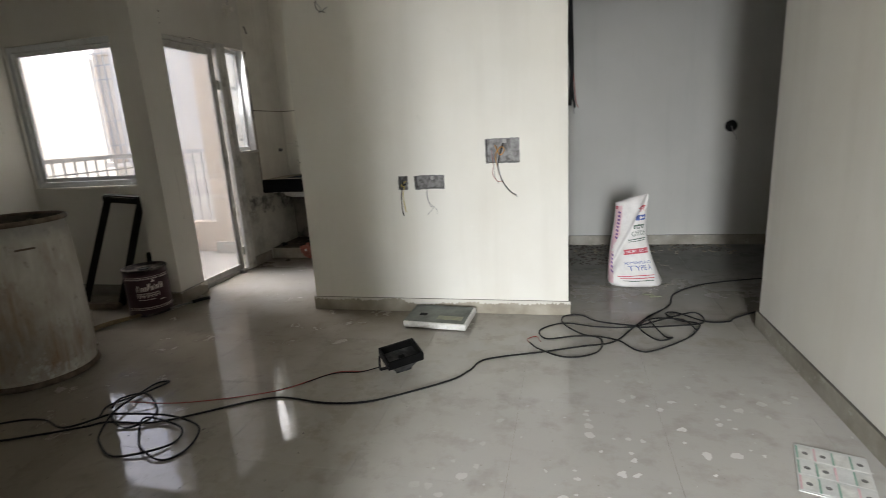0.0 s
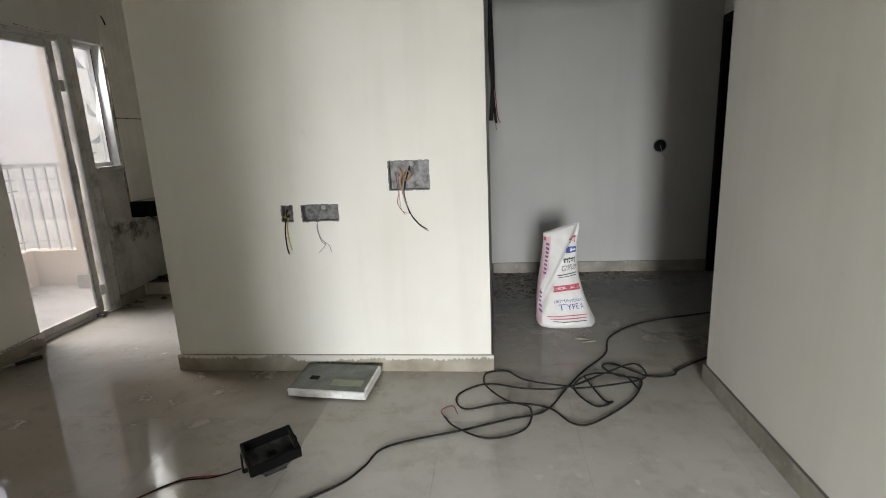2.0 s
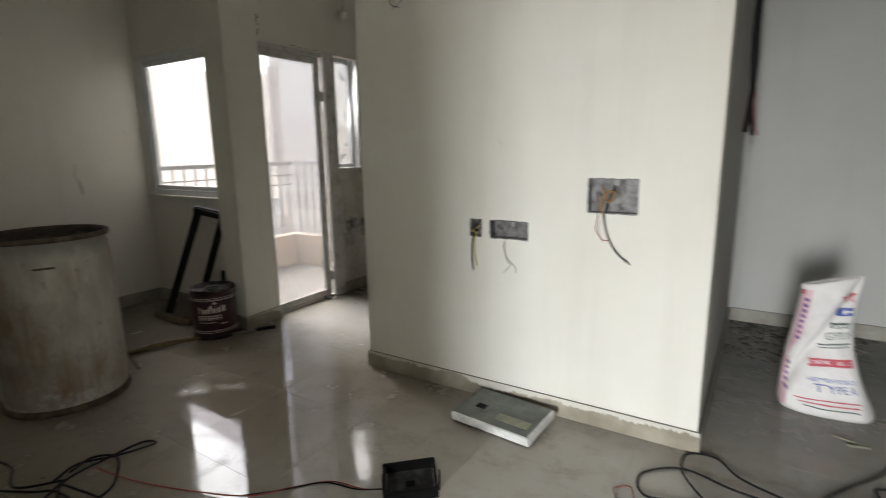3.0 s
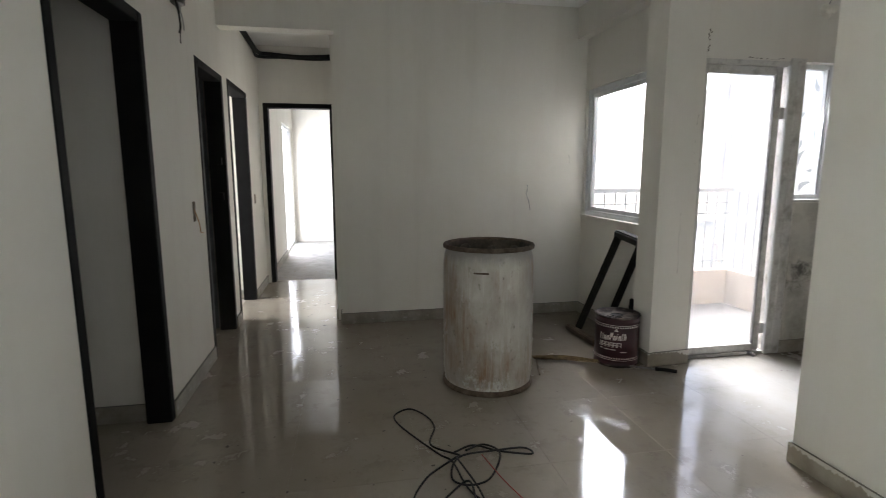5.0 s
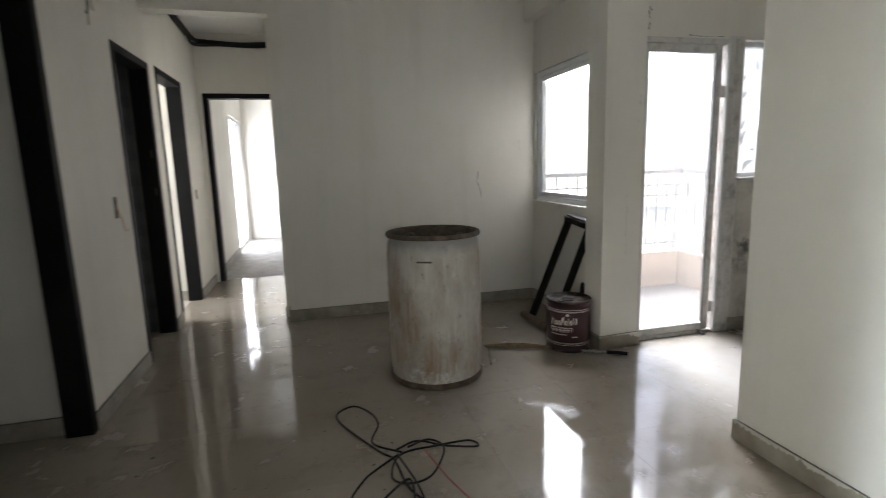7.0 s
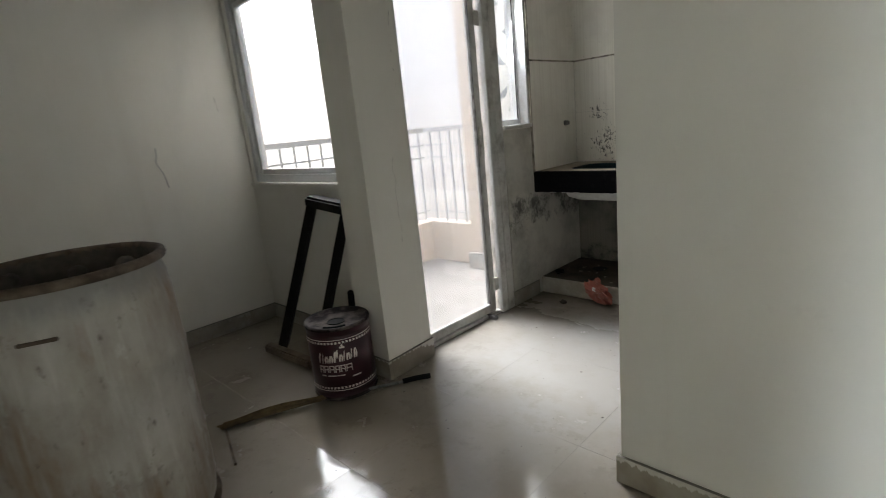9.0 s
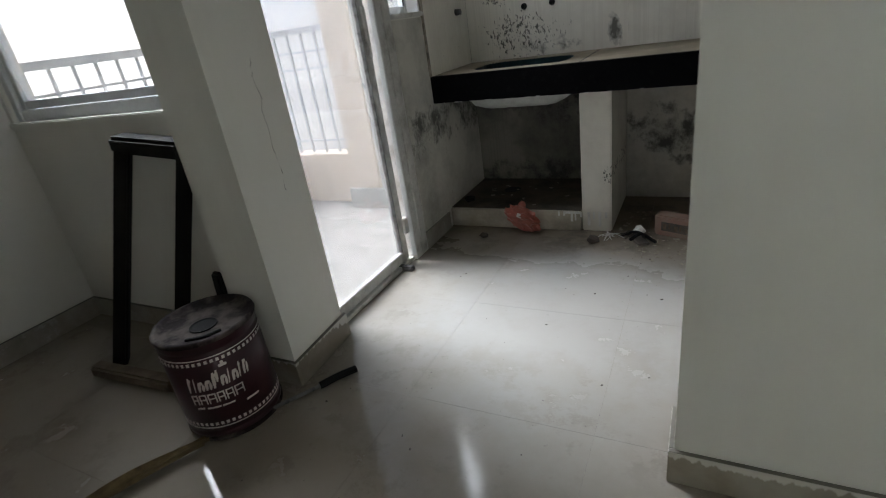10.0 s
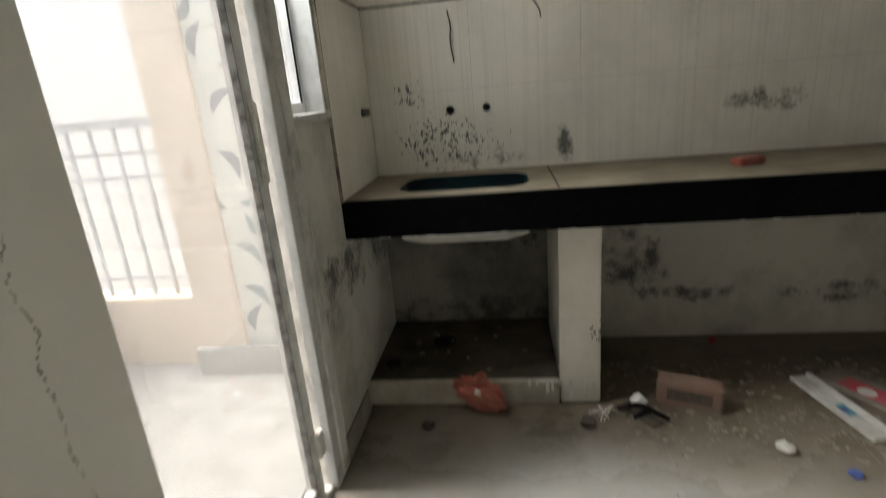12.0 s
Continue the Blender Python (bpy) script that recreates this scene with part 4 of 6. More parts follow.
ri = [bm.verts.new((x, y, 0.8392)) for x, y in inner]
rd = [bm.verts.new((x, y, 0.800)) for x, y in inner]
for i in range(len(ri)):
    k = (i + 1) % len(ri)
    bm.faces.new((ri[i], ri[k], rd[k], rd[i]))
part("cut_out_lip", bm, M_TEAL, ct, "dark teal lip of the sink cut-out")
part("joint", boxes((-2.275, 4.708, 0.8405, -2.269, BACK_Y - 0.01, 0.8426)), M_BLACK, ct)
rk = random.Random(12)
for k in range(34):
    x = BALC_X + 0.05 + 2.7 * rk.random()
    w = 0.004 + 0.035 * rk.random() ** 3
    z = 0.7065
    part("plaster_smear", boxes((x, 4.6603, z, x + w, 4.664, z + 0.0015 + 0.004 * rk.random())), M_WHITEEDGE, ct, "white plaster smear")


def basin(levels):
    bm = bmesh.new()
    rings = [[bm.verts.new((x, y, z)) for x, y in rounded_rect(*rc, rad)] for rc, rad, z in levels]
    for a, b in zip(rings, rings[1:]):
        n = len(a)
        for i in range(n):
            bm.faces.new((a[i], a[(i + 1) % n], b[(i + 1) % n], b[i]))
    bm.faces.new(rings[-1])
    return bm


sink = thing("kitchen_sink", Matrix(), "white undermounted sink bowl with a teal film inside", "sink")
part("bowl", basin([((SX0 + 0.002, SY0 + 0.002, SX1 - 0.002, SY1 - 0.002), 0.06, 0.838), ((SX0 + 0.01, SY0 + 0.01, SX1 - 0.01, SY1 - 0.01), 0.06, 0.73), ((SX0 + 0.05, SY0 + 0.05, SX1 - 0.05, SY1 - 0.05), 0.06, 0.68)]), M_TEAL, sink, "teal protective film", smooth=True)
part("shell", basin([((SX0 - 0.02, SY0 - 0.07, SX1 + 0.02, SY1 + 0.02), 0.09, 0.805), ((SX0 - 0.01, SY0 - 0.065, SX1 + 0.01, SY1 + 0.01), 0.09, 0.70), ((SX0 + 0.01, SY0 - 0.05, SX1 - 0.01, SY1 - 0.01), 0.09, 0.665), ((SX0 + 0.06, SY0, SX1 - 0.06, SY1 - 0.05), 0.07, 0.642)]), M_STEEL, sink, "off-white outer shell", smooth=True)
for x in (-2.678, -2.521):
    z0 = 1.108
    pipe = tagged(part("pipe_stub", lathe([(0.001, 0.024), (0.010, 0.024), (0.012, 0.010), (0.016, 0.008), (0.017, 0.0), (0.001, 0.0)], 14), M_BLACK, at=pose(x, BACK_Y - 0.010, z0, 90)), "dark capped water pipe stub in the tiled wall", "pipe")


# ---- things ----
def blob(name, m, size, material, label, category, seed, squash=0.5, kind=""):
    bm = bmesh.new()
    bmesh.ops.create_icosphere(bm, subdivisions=2, radius=size)
    r = random.Random(seed)
    o = Vector((r.uniform(-9, 9), r.uniform(-9, 9), 0))
    for v in bm.verts:
        k = 1 + 0.55 * noise.noise(v.co * (1.6 / size) + o)
        v.co = Vector((v.co.x * k, v.co.y * k, v.co.z * k * squash))
    lo = min(v.co.z for v in bm.verts)
    for v in bm.verts:
        v.co.z -= lo
    return tagged(part(name, bm, material, at=m), label, category, kind=kind)


# steel drum
drum = thing("steel_drum", pose(-2.97, 2.065, 0) @ Matrix.Diagonal((1, 1, 1.028, 1)), "rust-stained off-white steel drum, open topped, on the floor", "drum")
R = 0.285
prof = [(R - 0.012, 0.0), (R + 0.002, 0.004), (R + 0.006, 0.012), (R + 0.003, 0.026), (R - 0.012, 0.034), (R - 0.004, 0.06), (R + 0.002, 0.10), (R + 0.003, 0.27), (R + 0.007, 0.285), (R + 0.003, 0.30), (R + 0.004, 0.57),
        (R + 0.007, 0.585), (R + 0.003, 0.60), (R + 0.002, 0.76), (R - 0.006, 0.82), (R - 0.016, 0.852), (R - 0.012, 0.866)]
bm = lathe(prof, 56)
for v in bm.verts:
    k = 1 + 0.012 * noise.noise(Vector((v.co.x * 5, v.co.y * 5, v.co.z * 3)))
    v.co.x *= k
    v.co.y *= k
part("body", bm, M_DRUM, drum, smooth=True)
part("rim", lathe([(R - 0.018, 0.862), (R + 0.002, 0.864), (R + 0.006, 0.874), (R + 0.002, 0.886), (R - 0.010, 0.890), (R - 0.022, 0.884), (R - 0.020, 0.862)], 56), M_RUST, drum, "rusty rolled rim", smooth=True)
part("lining", lathe([(R - 0.021, 0.884), (R - 0.022, 0.80), (R - 0.024, 0.70), (0.14, 0.71), (0.001, 0.69)], 48), M_SLUDGE, drum, "dried slurry inside", smooth=True)
rl = random.Random(9)
for k in range(7):
    a, q = k * 0.9 + rl.uniform(-0.2, 0.2), rl.uniform(0.028, 0.044)
    bm = bmesh.new()
    bmesh.ops.create_icosphere(bm, subdivisions=2, radius=q)
    for v in bm.verts:
        v.co *= 1 + 0.5 * noise.noise(v.co * 22 + Vector((k, 0, 0)))
        v.co.z *= 0.8
    part("crust", bm, M_SLUDGE, drum, "lumpy dried cement crust").matrix_basis = pose((R - 0.082) * math.cos(a), (R - 0.082) * math.sin(a), 0.79 + rl.uniform(0.01, 0.065))
part("foot_ring", lathe([(R - 0.010, 0.0005), (R + 0.005, 0.003), (R + 0.0085, 0.012), (R + 0.0055, 0.027), (R - 0.006, 0.034)], 56), M_RUST, drum, "dark rusty foot ring", smooth=True)
part("base", lathe([(0.001, 0.002), (R - 0.012, 0.0)], 48), M_RUST, drum)
part("dent", boxes((R - 0.010, -0.045, 0.742, R + 0.006, 0.045, 0.752), bevel=0.002), M_RUST, drum, "dark rust scar").matrix_basis = pose(0, 0, 0, 0, 0, -24)

# paint bucket
bk = thing("paint_bucket", pose(-3.115, 3.072, 0) @ Matrix.Diagonal((1.02, 1.02, 1.0, 1)), "maroon printed paint tin with a crusted lid, by the pillar", "bucket")
R = 0.148
part("body", lathe([(0.001, 0.002), (R - 0.006, 0.0), (R, 0.006), (R, 0.03), (R - 0.003, 0.035), (R, 0.04), (R, 0.315), (R - 0.003, 0.32), (R, 0.325), (R + 0.002, 0.35)], 44), M_MAROON, bk, smooth=True)
part("lid", lathe([(R + 0.002, 0.346), (R + 0.005, 0.354), (R + 0.001, 0.361), (R - 0.012, 0.359), (R - 0.018, 0.348), (0.06, 0.347), (0.001, 0.349)], 44), M_LID, bk, "paint-crusted lid", smooth=True)
part("lid_hole", lathe([(0.042, 0.3485), (0.040, 0.3525), (0.034, 0.350), (0.001, 0.3495)], 24), M_BLACK, bk, "dark spout hole").matrix_basis = pose(0.02, -0.02, 0)


part("lid_slot", tube(spline([(0.035, -0.098, 0.3495), (0.078, -0.068, 0.3495), (0.102, -0.025, 0.3495)], 5), 0.006, 6), M_BLACK, bk, "dark pry slot")


def on_can(items, radius, proud, angle0):
    """Small raised pieces of print bent round a can: (angle offset in metres, z, width, height, slant)."""
    bm = bmesh.new()
    for s, z, w, h, slant in items:
        n = max(1, int(w / 0.012))
        cols = []
        for i in range(n + 1):
            row = []
            for zz in (0, h):
                a = angle0 + (s + w * i / n + slant * zz) / radius
                row.append([bm.verts.new(((radius + d) * math.cos(a), (radius + d) * math.sin(a), z + zz)) for d in (0.0, proud)])
            cols.append(row)
        for c, d in zip(cols, cols[1:]):
            bm.faces.new((c[0][1], d[0][1], d[1][1], c[1][1]))
            bm.faces.new((c[0][0], d[0][0], d[0][1], c[0][1]))
            bm.faces.new((c[1][0], c[1][1], d[1][1], d[1][0]))
    return bm


A0 = radians(-31)
rows = []
for i in range(26):
    rows.append((-0.21 + 0.0165 * i, 0.285, 0.009, 0.010, 0))
    rows.append((-0.21 + 0.0165 * i, 0.062, 0.009, 0.010, 0))
rows += [(-0.21, 0.302, 0.43, 0.003, 0), (-0.21, 0.052, 0.43, 0.003, 0)]
part("dotted_band", on_can(rows, R, 0.0012, A0), M_PRINT, bk, "pale dotted print bands")["kind"] = "stuff"
def pill(s, z, w, hh, slant=0.12, n=5):
    """A rounded bold block, built of thin strips."""
    out = []
    for k in range(n):
        t = (k + 0.5) / n * 2 - 1
        e = min(w, hh) * 0.34 * abs(t) ** 3
        out.append((s + e + slant * hh * k / n, z + hh * k / n, w - 2 * e, hh / n + 0.0002, slant))
    return out


rows = []
x = -0.118
for w, tall in ((0.016, 0.052), (0.009, 0.048), (0.019, 0.034), (0.019, 0.034), (0.021, 0.054), (0.019, 0.034), (0.009, 0.048), (0.019, 0.034), (0.011, 0.050), (0.017, 0.046)):
    z = 0.192 + 0.06 * (x + 0.118)
    rows += pill(x, z, w * 0.46, tall)
    if w > 0.010:
        rows += pill(x + w * 0.36, z + tall - 0.011 - (0.0 if tall < 0.05 else 0.004), w * 0.6, 0.011)
        if w > 0.016:
            rows += pill(x + w * 0.62, z + (0.0 if tall < 0.05 else 0.02), w * 0.40, tall * 0.72)
    x += w + 0.0025
x = -0.118
for w in (0.019, 0.022, 0.024, 0.021, 0.022, 0.027):
    rows += [(x, 0.146, 0.0042, 0.034, 0), (x + w - 0.0042, 0.146, 0.0042, 0.034, 0), (x, 0.1765, w, 0.004, 0), (x + 0.004, 0.160, w - 0.008, 0.0035, 0)]
    x += w + 0.0035
rows += [(-0.112, 0.128, 0.022, 0.006, 0), (-0.082, 0.127, 0.040, 0.005, 0), (-0.038, 0.127, 0.036, 0.005, 0), (0.03, 0.112, 0.042, 0.006, 0)]
rows += pill(-0.012, 0.262, 0.024, 0.009, 0) + pill(-0.005, 0.272, 0.010, 0.008, 0)
part("lettering", on_can(rows, R, 0.0014, A0), M_PRINT, bk, "cream printed lettering")["kind"] = "stuff"
part("bottom_rim", lathe([(R - 0.004, 0.0008), (R + 0.002, 0.002), (R + 0.003, 0.014), (R + 0.0005, 0.018)], 44), M_LID, bk, "worn pale bottom rim", smooth=True)
br = thing("paint_brush", pose(-3.225, 3.215, 0.0, -3, 2, 0), "long black brush standing behind the paint tin", "brush")
part("handle", tube(spline([(0, 0, 0.0), (0.002, 0, 0.2), (0.0, 0.004, 0.35)], 5), 0.010, 8), M_BLACK, br)
part("head", boxes((-0.020, -0.013, 0.33, 0.020, 0.013, 0.43), bevel=0.008), M_BLACK, br)

# leaning dark timber frame
fr = thing("leaning_frame", Matrix(), "dark stained timber frame leaning on the window wall", "frame")
bl, tl = Vector((-3.805, 3.11, 0.0)), Vector((-3.60, 3.335, 0.855))
br_, tr = Vector((-3.45, 3.12, 0.0)), Vector((-3.275, 3.325, 0.825))


def beam(p, q, w, d, bevel=0.005):
    """A squared length of timber from p to q."""
    line = Vector(q) - Vector(p)
    bm = boxes((-w / 2, -d / 2, 0, w / 2, d / 2, line.length), bevel=bevel)
    rot = line.to_track_quat("Z", "X").to_matrix().to_4x4()
    bm.transform(Matrix.Translation(p) @ rot)
    return bm


lift = Vector((0, 0, 0.022))
part("stile", beam(bl + lift, tl, 0.052, 0.075, 0.009), M_WOODDARK, fr)
part("stile", beam(br_ + lift, tr, 0.050, 0.075, 0.009), M_WOODDARK, fr)
part("top_rail", beam(tl + Vector((-0.02, 0, 0.01)), tr + Vector((0.02, 0, 0.01)), 0.060, 0.082, 0.012), M_WOODDARK, fr)
tagged(part("timber_offcut", beam((-3.87, 3.05, 0.028), (-3.42, 3.075, 0.028), 0.05, 0.056, 0.009), M_WOODOLD), "weathered timber offcut lying on the floor", "timber")

# broom bundle, scraper, bamboo sliver
bm = bmesh.new()
r7 = random.Random(3)
for i in range(46):
    a = Vector((-3.075 + r7.uniform(-0.012, 0.012), 2.905 + r7.uniform(-0.012, 0.012), 0.014 + r7.uniform(0, 0.02)))
    b = Vector((-3.265 + r7.uniform(-0.02, 0.02), 2.505 + r7.uniform(-0.015, 0.03), 0.004 + r7.uniform(0, 0.014)))
    mid = (a + b) / 2 + Vector((r7.uniform(-0.025, 0.012), r7.uniform(-0.012, 0.02), r7.uniform(0.002, 0.012)))
    t = tube(spline([a, mid, b], 5), 0.0026, 4)
    me = bpy.data.meshes.new("tmp")
    t.to_mesh(me)
    t.free()
    bm.from_mesh(me)
    bpy.data.meshes.remove(me)
tagged(part("broom", bm, M_STRAW), "brown fibre broom head lying on the floor", "broom", kind="stuff")
sc = thing("scraper", Matrix(), "thin steel scraper with a black grip on the floor", "scraper")
part("blade", beam((-2.975, 3.085, 0.014), (-2.875, 3.245, 0.014), 0.012, 0.010, 0.002), M_GALV, sc)
part("grip", tube(spline([(-2.88, 3.235, 0.016), (-2.845, 3.295, 0.018), (-2.807, 3.352, 0.016)], 5), 0.013, 8), M_BLACK, sc)
tagged(part("bamboo_sliver", beam((-3.30, 2.53, 0.006), (-2.958, 2.43, 0.006), 0.012, 0.009, 0.002), M_WOODOLD), "split bamboo sliver on the floor", "stick")

# board against the skirting
bo = thing("panel_cover", pose(-0.765, 3.055, 0.026, 4, 0, -5), "grey-green metal panel cover with white edges on the floor", "panel")
part("sheet", boxes((-0.205, -0.165, 0.028, 0.205, 0.090, 0.034), bevel=0.002), M_GREENBOARD, bo)
part("edge_front", boxes((-0.21, -0.175, -0.006, 0.21, -0.160, 0.034), bevel=0.003), M_WHITEEDGE, bo, "chipped white edge")
part("edge_side", boxes((0.196, -0.160, -0.004, 0.212, 0.094, 0.036), bevel=0.003), M_WHITEEDGE, bo, "chipped white edge")
part("edge_side", boxes((-0.212, -0.160, -0.004, -0.196, 0.094, 0.036), bevel=0.003), M_GREENBOARD, bo)
part("edge_back", boxes((-0.196, 0.084, -0.006, 0.196, 0.098, 0.035), bevel=0.003), M_GREENBOARD, bo)
part("knockout", boxes((-0.135, -0.07, 0.034, -0.085, -0.035, 0.036)), M_BLACK, bo, "square black knockout hole")
part("label_strip", boxes((0.0, -0.115, 0.034, 0.17, -0.06, 0.0355)), M_YELLOWLABEL, bo, "faded yellow sticker")
part("flap", boxes((-0.15, -0.17, -0.024, 0.02, -0.02, -0.016)), M_BLACK, bo, "dark bent flap beneath")

# floodlight lying tilted on its back
fl = thing("floodlight", pose(-0.815, 2.325, 0.0, 0, 0, 38), "small black floodlight lying tilted on the tiles", "floodlight")
TILT = pose(0, 0.0, 0.020, 11, -4, 0)


def loft(levels):
    """Square rings (half width, half depth, height) joined one to the next."""
    bm = bmesh.new()
    lv = [[bm.verts.new((sx * w, sy * d, z)) for sx, sy in ((-1, -1), (1, -1), (1, 1), (-1, 1))] for w, d, z in levels]
    for a, b in zip(lv, lv[1:]):
        for i in range(4):
            bm.faces.new((a[i], a[(i + 1) % 4], b[(i + 1) % 4], b[i]))
    bm.faces.new(lv[0])
    bm.faces.new(lv[-1])
    bmesh.ops.bevel(bm, geom=[e for e in bm.edges], offset=0.0025, segments=2, affect="EDGES", clamp_overlap=True)
    return bm


part("housing", loft(((0.048, 0.030, 0.0), (0.056, 0.040, 0.018), (0.086, 0.062, 0.058))), M_SCUFF, fl, "scratched grey-black tapered housing").matrix_basis = TILT
for bx in ((-0.100, -0.076, 0.058, 0.100, -0.066, 0.108), (-0.100, 0.066, 0.058, 0.100, 0.076, 0.108), (-0.100, -0.066, 0.058, -0.089, 0.066, 0.108), (0.089, -0.066, 0.058, 0.100, 0.066, 0.108)):
    part("rim", boxes(bx, bevel=0.003), M_BLACK, fl, "black raised rim").matrix_basis = TILT
part("reflector", loft(((0.062, 0.040, 0.0605), (0.0895, 0.0665, 0.066))), M_SCUFF, fl, "dusty grey reflector").matrix_basis = TILT
part("lamp_chip", boxes((-0.018, -0.014, 0.064, 0.018, 0.014, 0.068), bevel=0.002), M_BLACK, fl).matrix_basis = TILT
part("bracket", boxes((-0.112, -0.012, 0.012, -0.106, 0.012, 0.09), (0.106, -0.012, 0.012, 0.112, 0.012, 0.09), (-0.112, -0.012, 0.004, 0.112, 0.012, 0.010), bevel=0.002), M_BLACK, fl).matrix_basis = pose(0, 0.055, 0.0, 8)
for y in (-0.024, 0.0, 0.024):
    part("fin", boxes((-0.044, y - 0.003, -0.014, 0.044, y + 0.003, 0.001)), M_SCUFF, fl).matrix_basis = TILT


# cables on the floor

def cable(name, points, r, material, label, category="cable", z=0.006, per=7):
    return tagged(part(name, tube(spline([(p[0], p[1], (p[2] if len(p) > 2 else z)) for p in points], per), r, 6), material, smooth=True), label, category)


cable("power_cable", [(1.60, 4.12), (1.06, 3.92), (0.80, 3.68), (0.72, 3.43), (0.56, 3.21), (0.44, 3.01), (0.31, 2.79), (0.13, 2.71), (-0.07, 2.62), (-0.38, 2.49), (-0.45, 2.35), (-0.53, 2.23), (-0.76, 2.05),
                     (-0.90, 1.97), (-1.09, 1.94), (-1.32, 1.96), (-1.47, 1.90), (-1.64, 1.78), (-1.82, 1.67), (-2.05, 1.64), (-2.13, 1.59), (-2.30, 1.50), (-2.48, 1.42), (-2.58, 1.42), (-2.63, 1.51), (-2.52, 1.59), (-2.39, 1.61), (-2.21, 1.56, 0.014), (-2.08, 1.68, 0.02)],
      0.0048, M_RUBBER, "long black power cable trailing over the tiles")
cable("loose_cable", [(1.60, 3.55), (1.30, 3.40), (1.07, 3.23), (1.01, 3.16), (0.88, 3.15), (0.74, 3.29), (0.67, 3.27), (0.72, 3.16), (0.83, 3.11), (0.79, 2.99), (0.70, 2.86), (0.51, 2.69), (0.42, 2.69), (0.34, 2.81), (0.22, 2.84, 0.014), (0.09, 2.85), (-0.07, 2.80),
                     (-0.11, 2.93), (0.03, 3.05), (0.23, 2.99, 0.014), (0.43, 2.99, 0.02), (0.63, 3.13, 0.02), (0.84, 3.28, 0.014), (0.86, 3.13), (0.62, 3.0, 0.026), (0.46, 2.97, 0.026)],
      0.0046, M_RUBBER, "black cable thrown in wide loops on the tiles")
cable("loose_cable", [(0.46, 2.97, 0.034), (0.24, 3.08, 0.014), (0.14, 3.20), (0.03, 3.17), (0.03, 3.02, 0.014), (0.13, 2.86, 0.02), (0.24, 2.79, 0.02), (0.21, 2.64), (0.05, 2.56), (-0.10, 2.63, 0.014), (-0.16, 2.73)],
      0.0046, M_RUBBER, "black cable end looped by the partition")
cable("loose_cable", [(0.54, 3.09, 0.03), (0.60, 2.90), (0.64, 2.88), (0.55, 2.84), (0.47, 2.97, 0.03), (0.58, 3.14, 0.02), (0.75, 3.14, 0.014), (0.79, 2.99, 0.014)], 0.0046, M_RUBBER, "black cable coil inside wider loops")
cable("red_lead", [(-0.16, 2.73), (-0.18, 2.79), (-0.13, 2.83), (-0.10, 2.76)], 0.0022, M_RED, "thin red stripped lead at a cable end", z=0.003)
cable("coiled_cable", [(-2.12, 1.66, 0.014), (-2.18, 1.77), (-2.09, 1.88, 0.014), (-2.05, 2.03), (-2.11, 2.01), (-2.09, 1.86, 0.02), (-2.05, 1.67, 0.03), (-1.93, 1.61), (-1.85, 1.67, 0.016), (-1.90, 1.78), (-2.05, 1.87, 0.026), (-2.16, 1.82, 0.016), (-2.09, 1.71, 0.036)],
      0.0048, M_RUBBER, "tangled black cable coil near the drum")
cable("coiled_cable", [(-2.04, 1.66, 0.04), (-2.01, 1.56), (-1.94, 1.49), (-1.80, 1.42), (-1.66, 1.46, 0.014), (-1.60, 1.55), (-1.63, 1.63, 0.014), (-1.74, 1.67, 0.016), (-1.87, 1.67, 0.024), (-1.79, 1.55), (-1.68, 1.46, 0.02), (-1.56, 1.43), (-1.51, 1.51), (-1.55, 1.64), (-1.64, 1.70),
                      (-1.79, 1.70, 0.03), (-2.03, 1.65, 0.046)], 0.0048, M_RUBBER, "black cable laid in two large loops")
cable("red_lead", [(-0.93, 2.31, 0.02), (-1.02, 2.28), (-1.16, 2.25), (-1.27, 2.14), (-1.36, 2.01, 0.016), (-1.60, 1.92), (-1.85, 1.84), (-2.05, 1.78, 0.03)], 0.0028, M_RED, "thin red and black lead of the floodlight", z=0.004)
cable("black_lead", [(-0.94, 2.30, 0.02), (-1.04, 2.265), (-1.18, 2.23), (-1.29, 2.11), (-1.38, 2.0, 0.016)], 0.0028, M_RUBBER, "thin black lead of the floodlight", z=0.004)

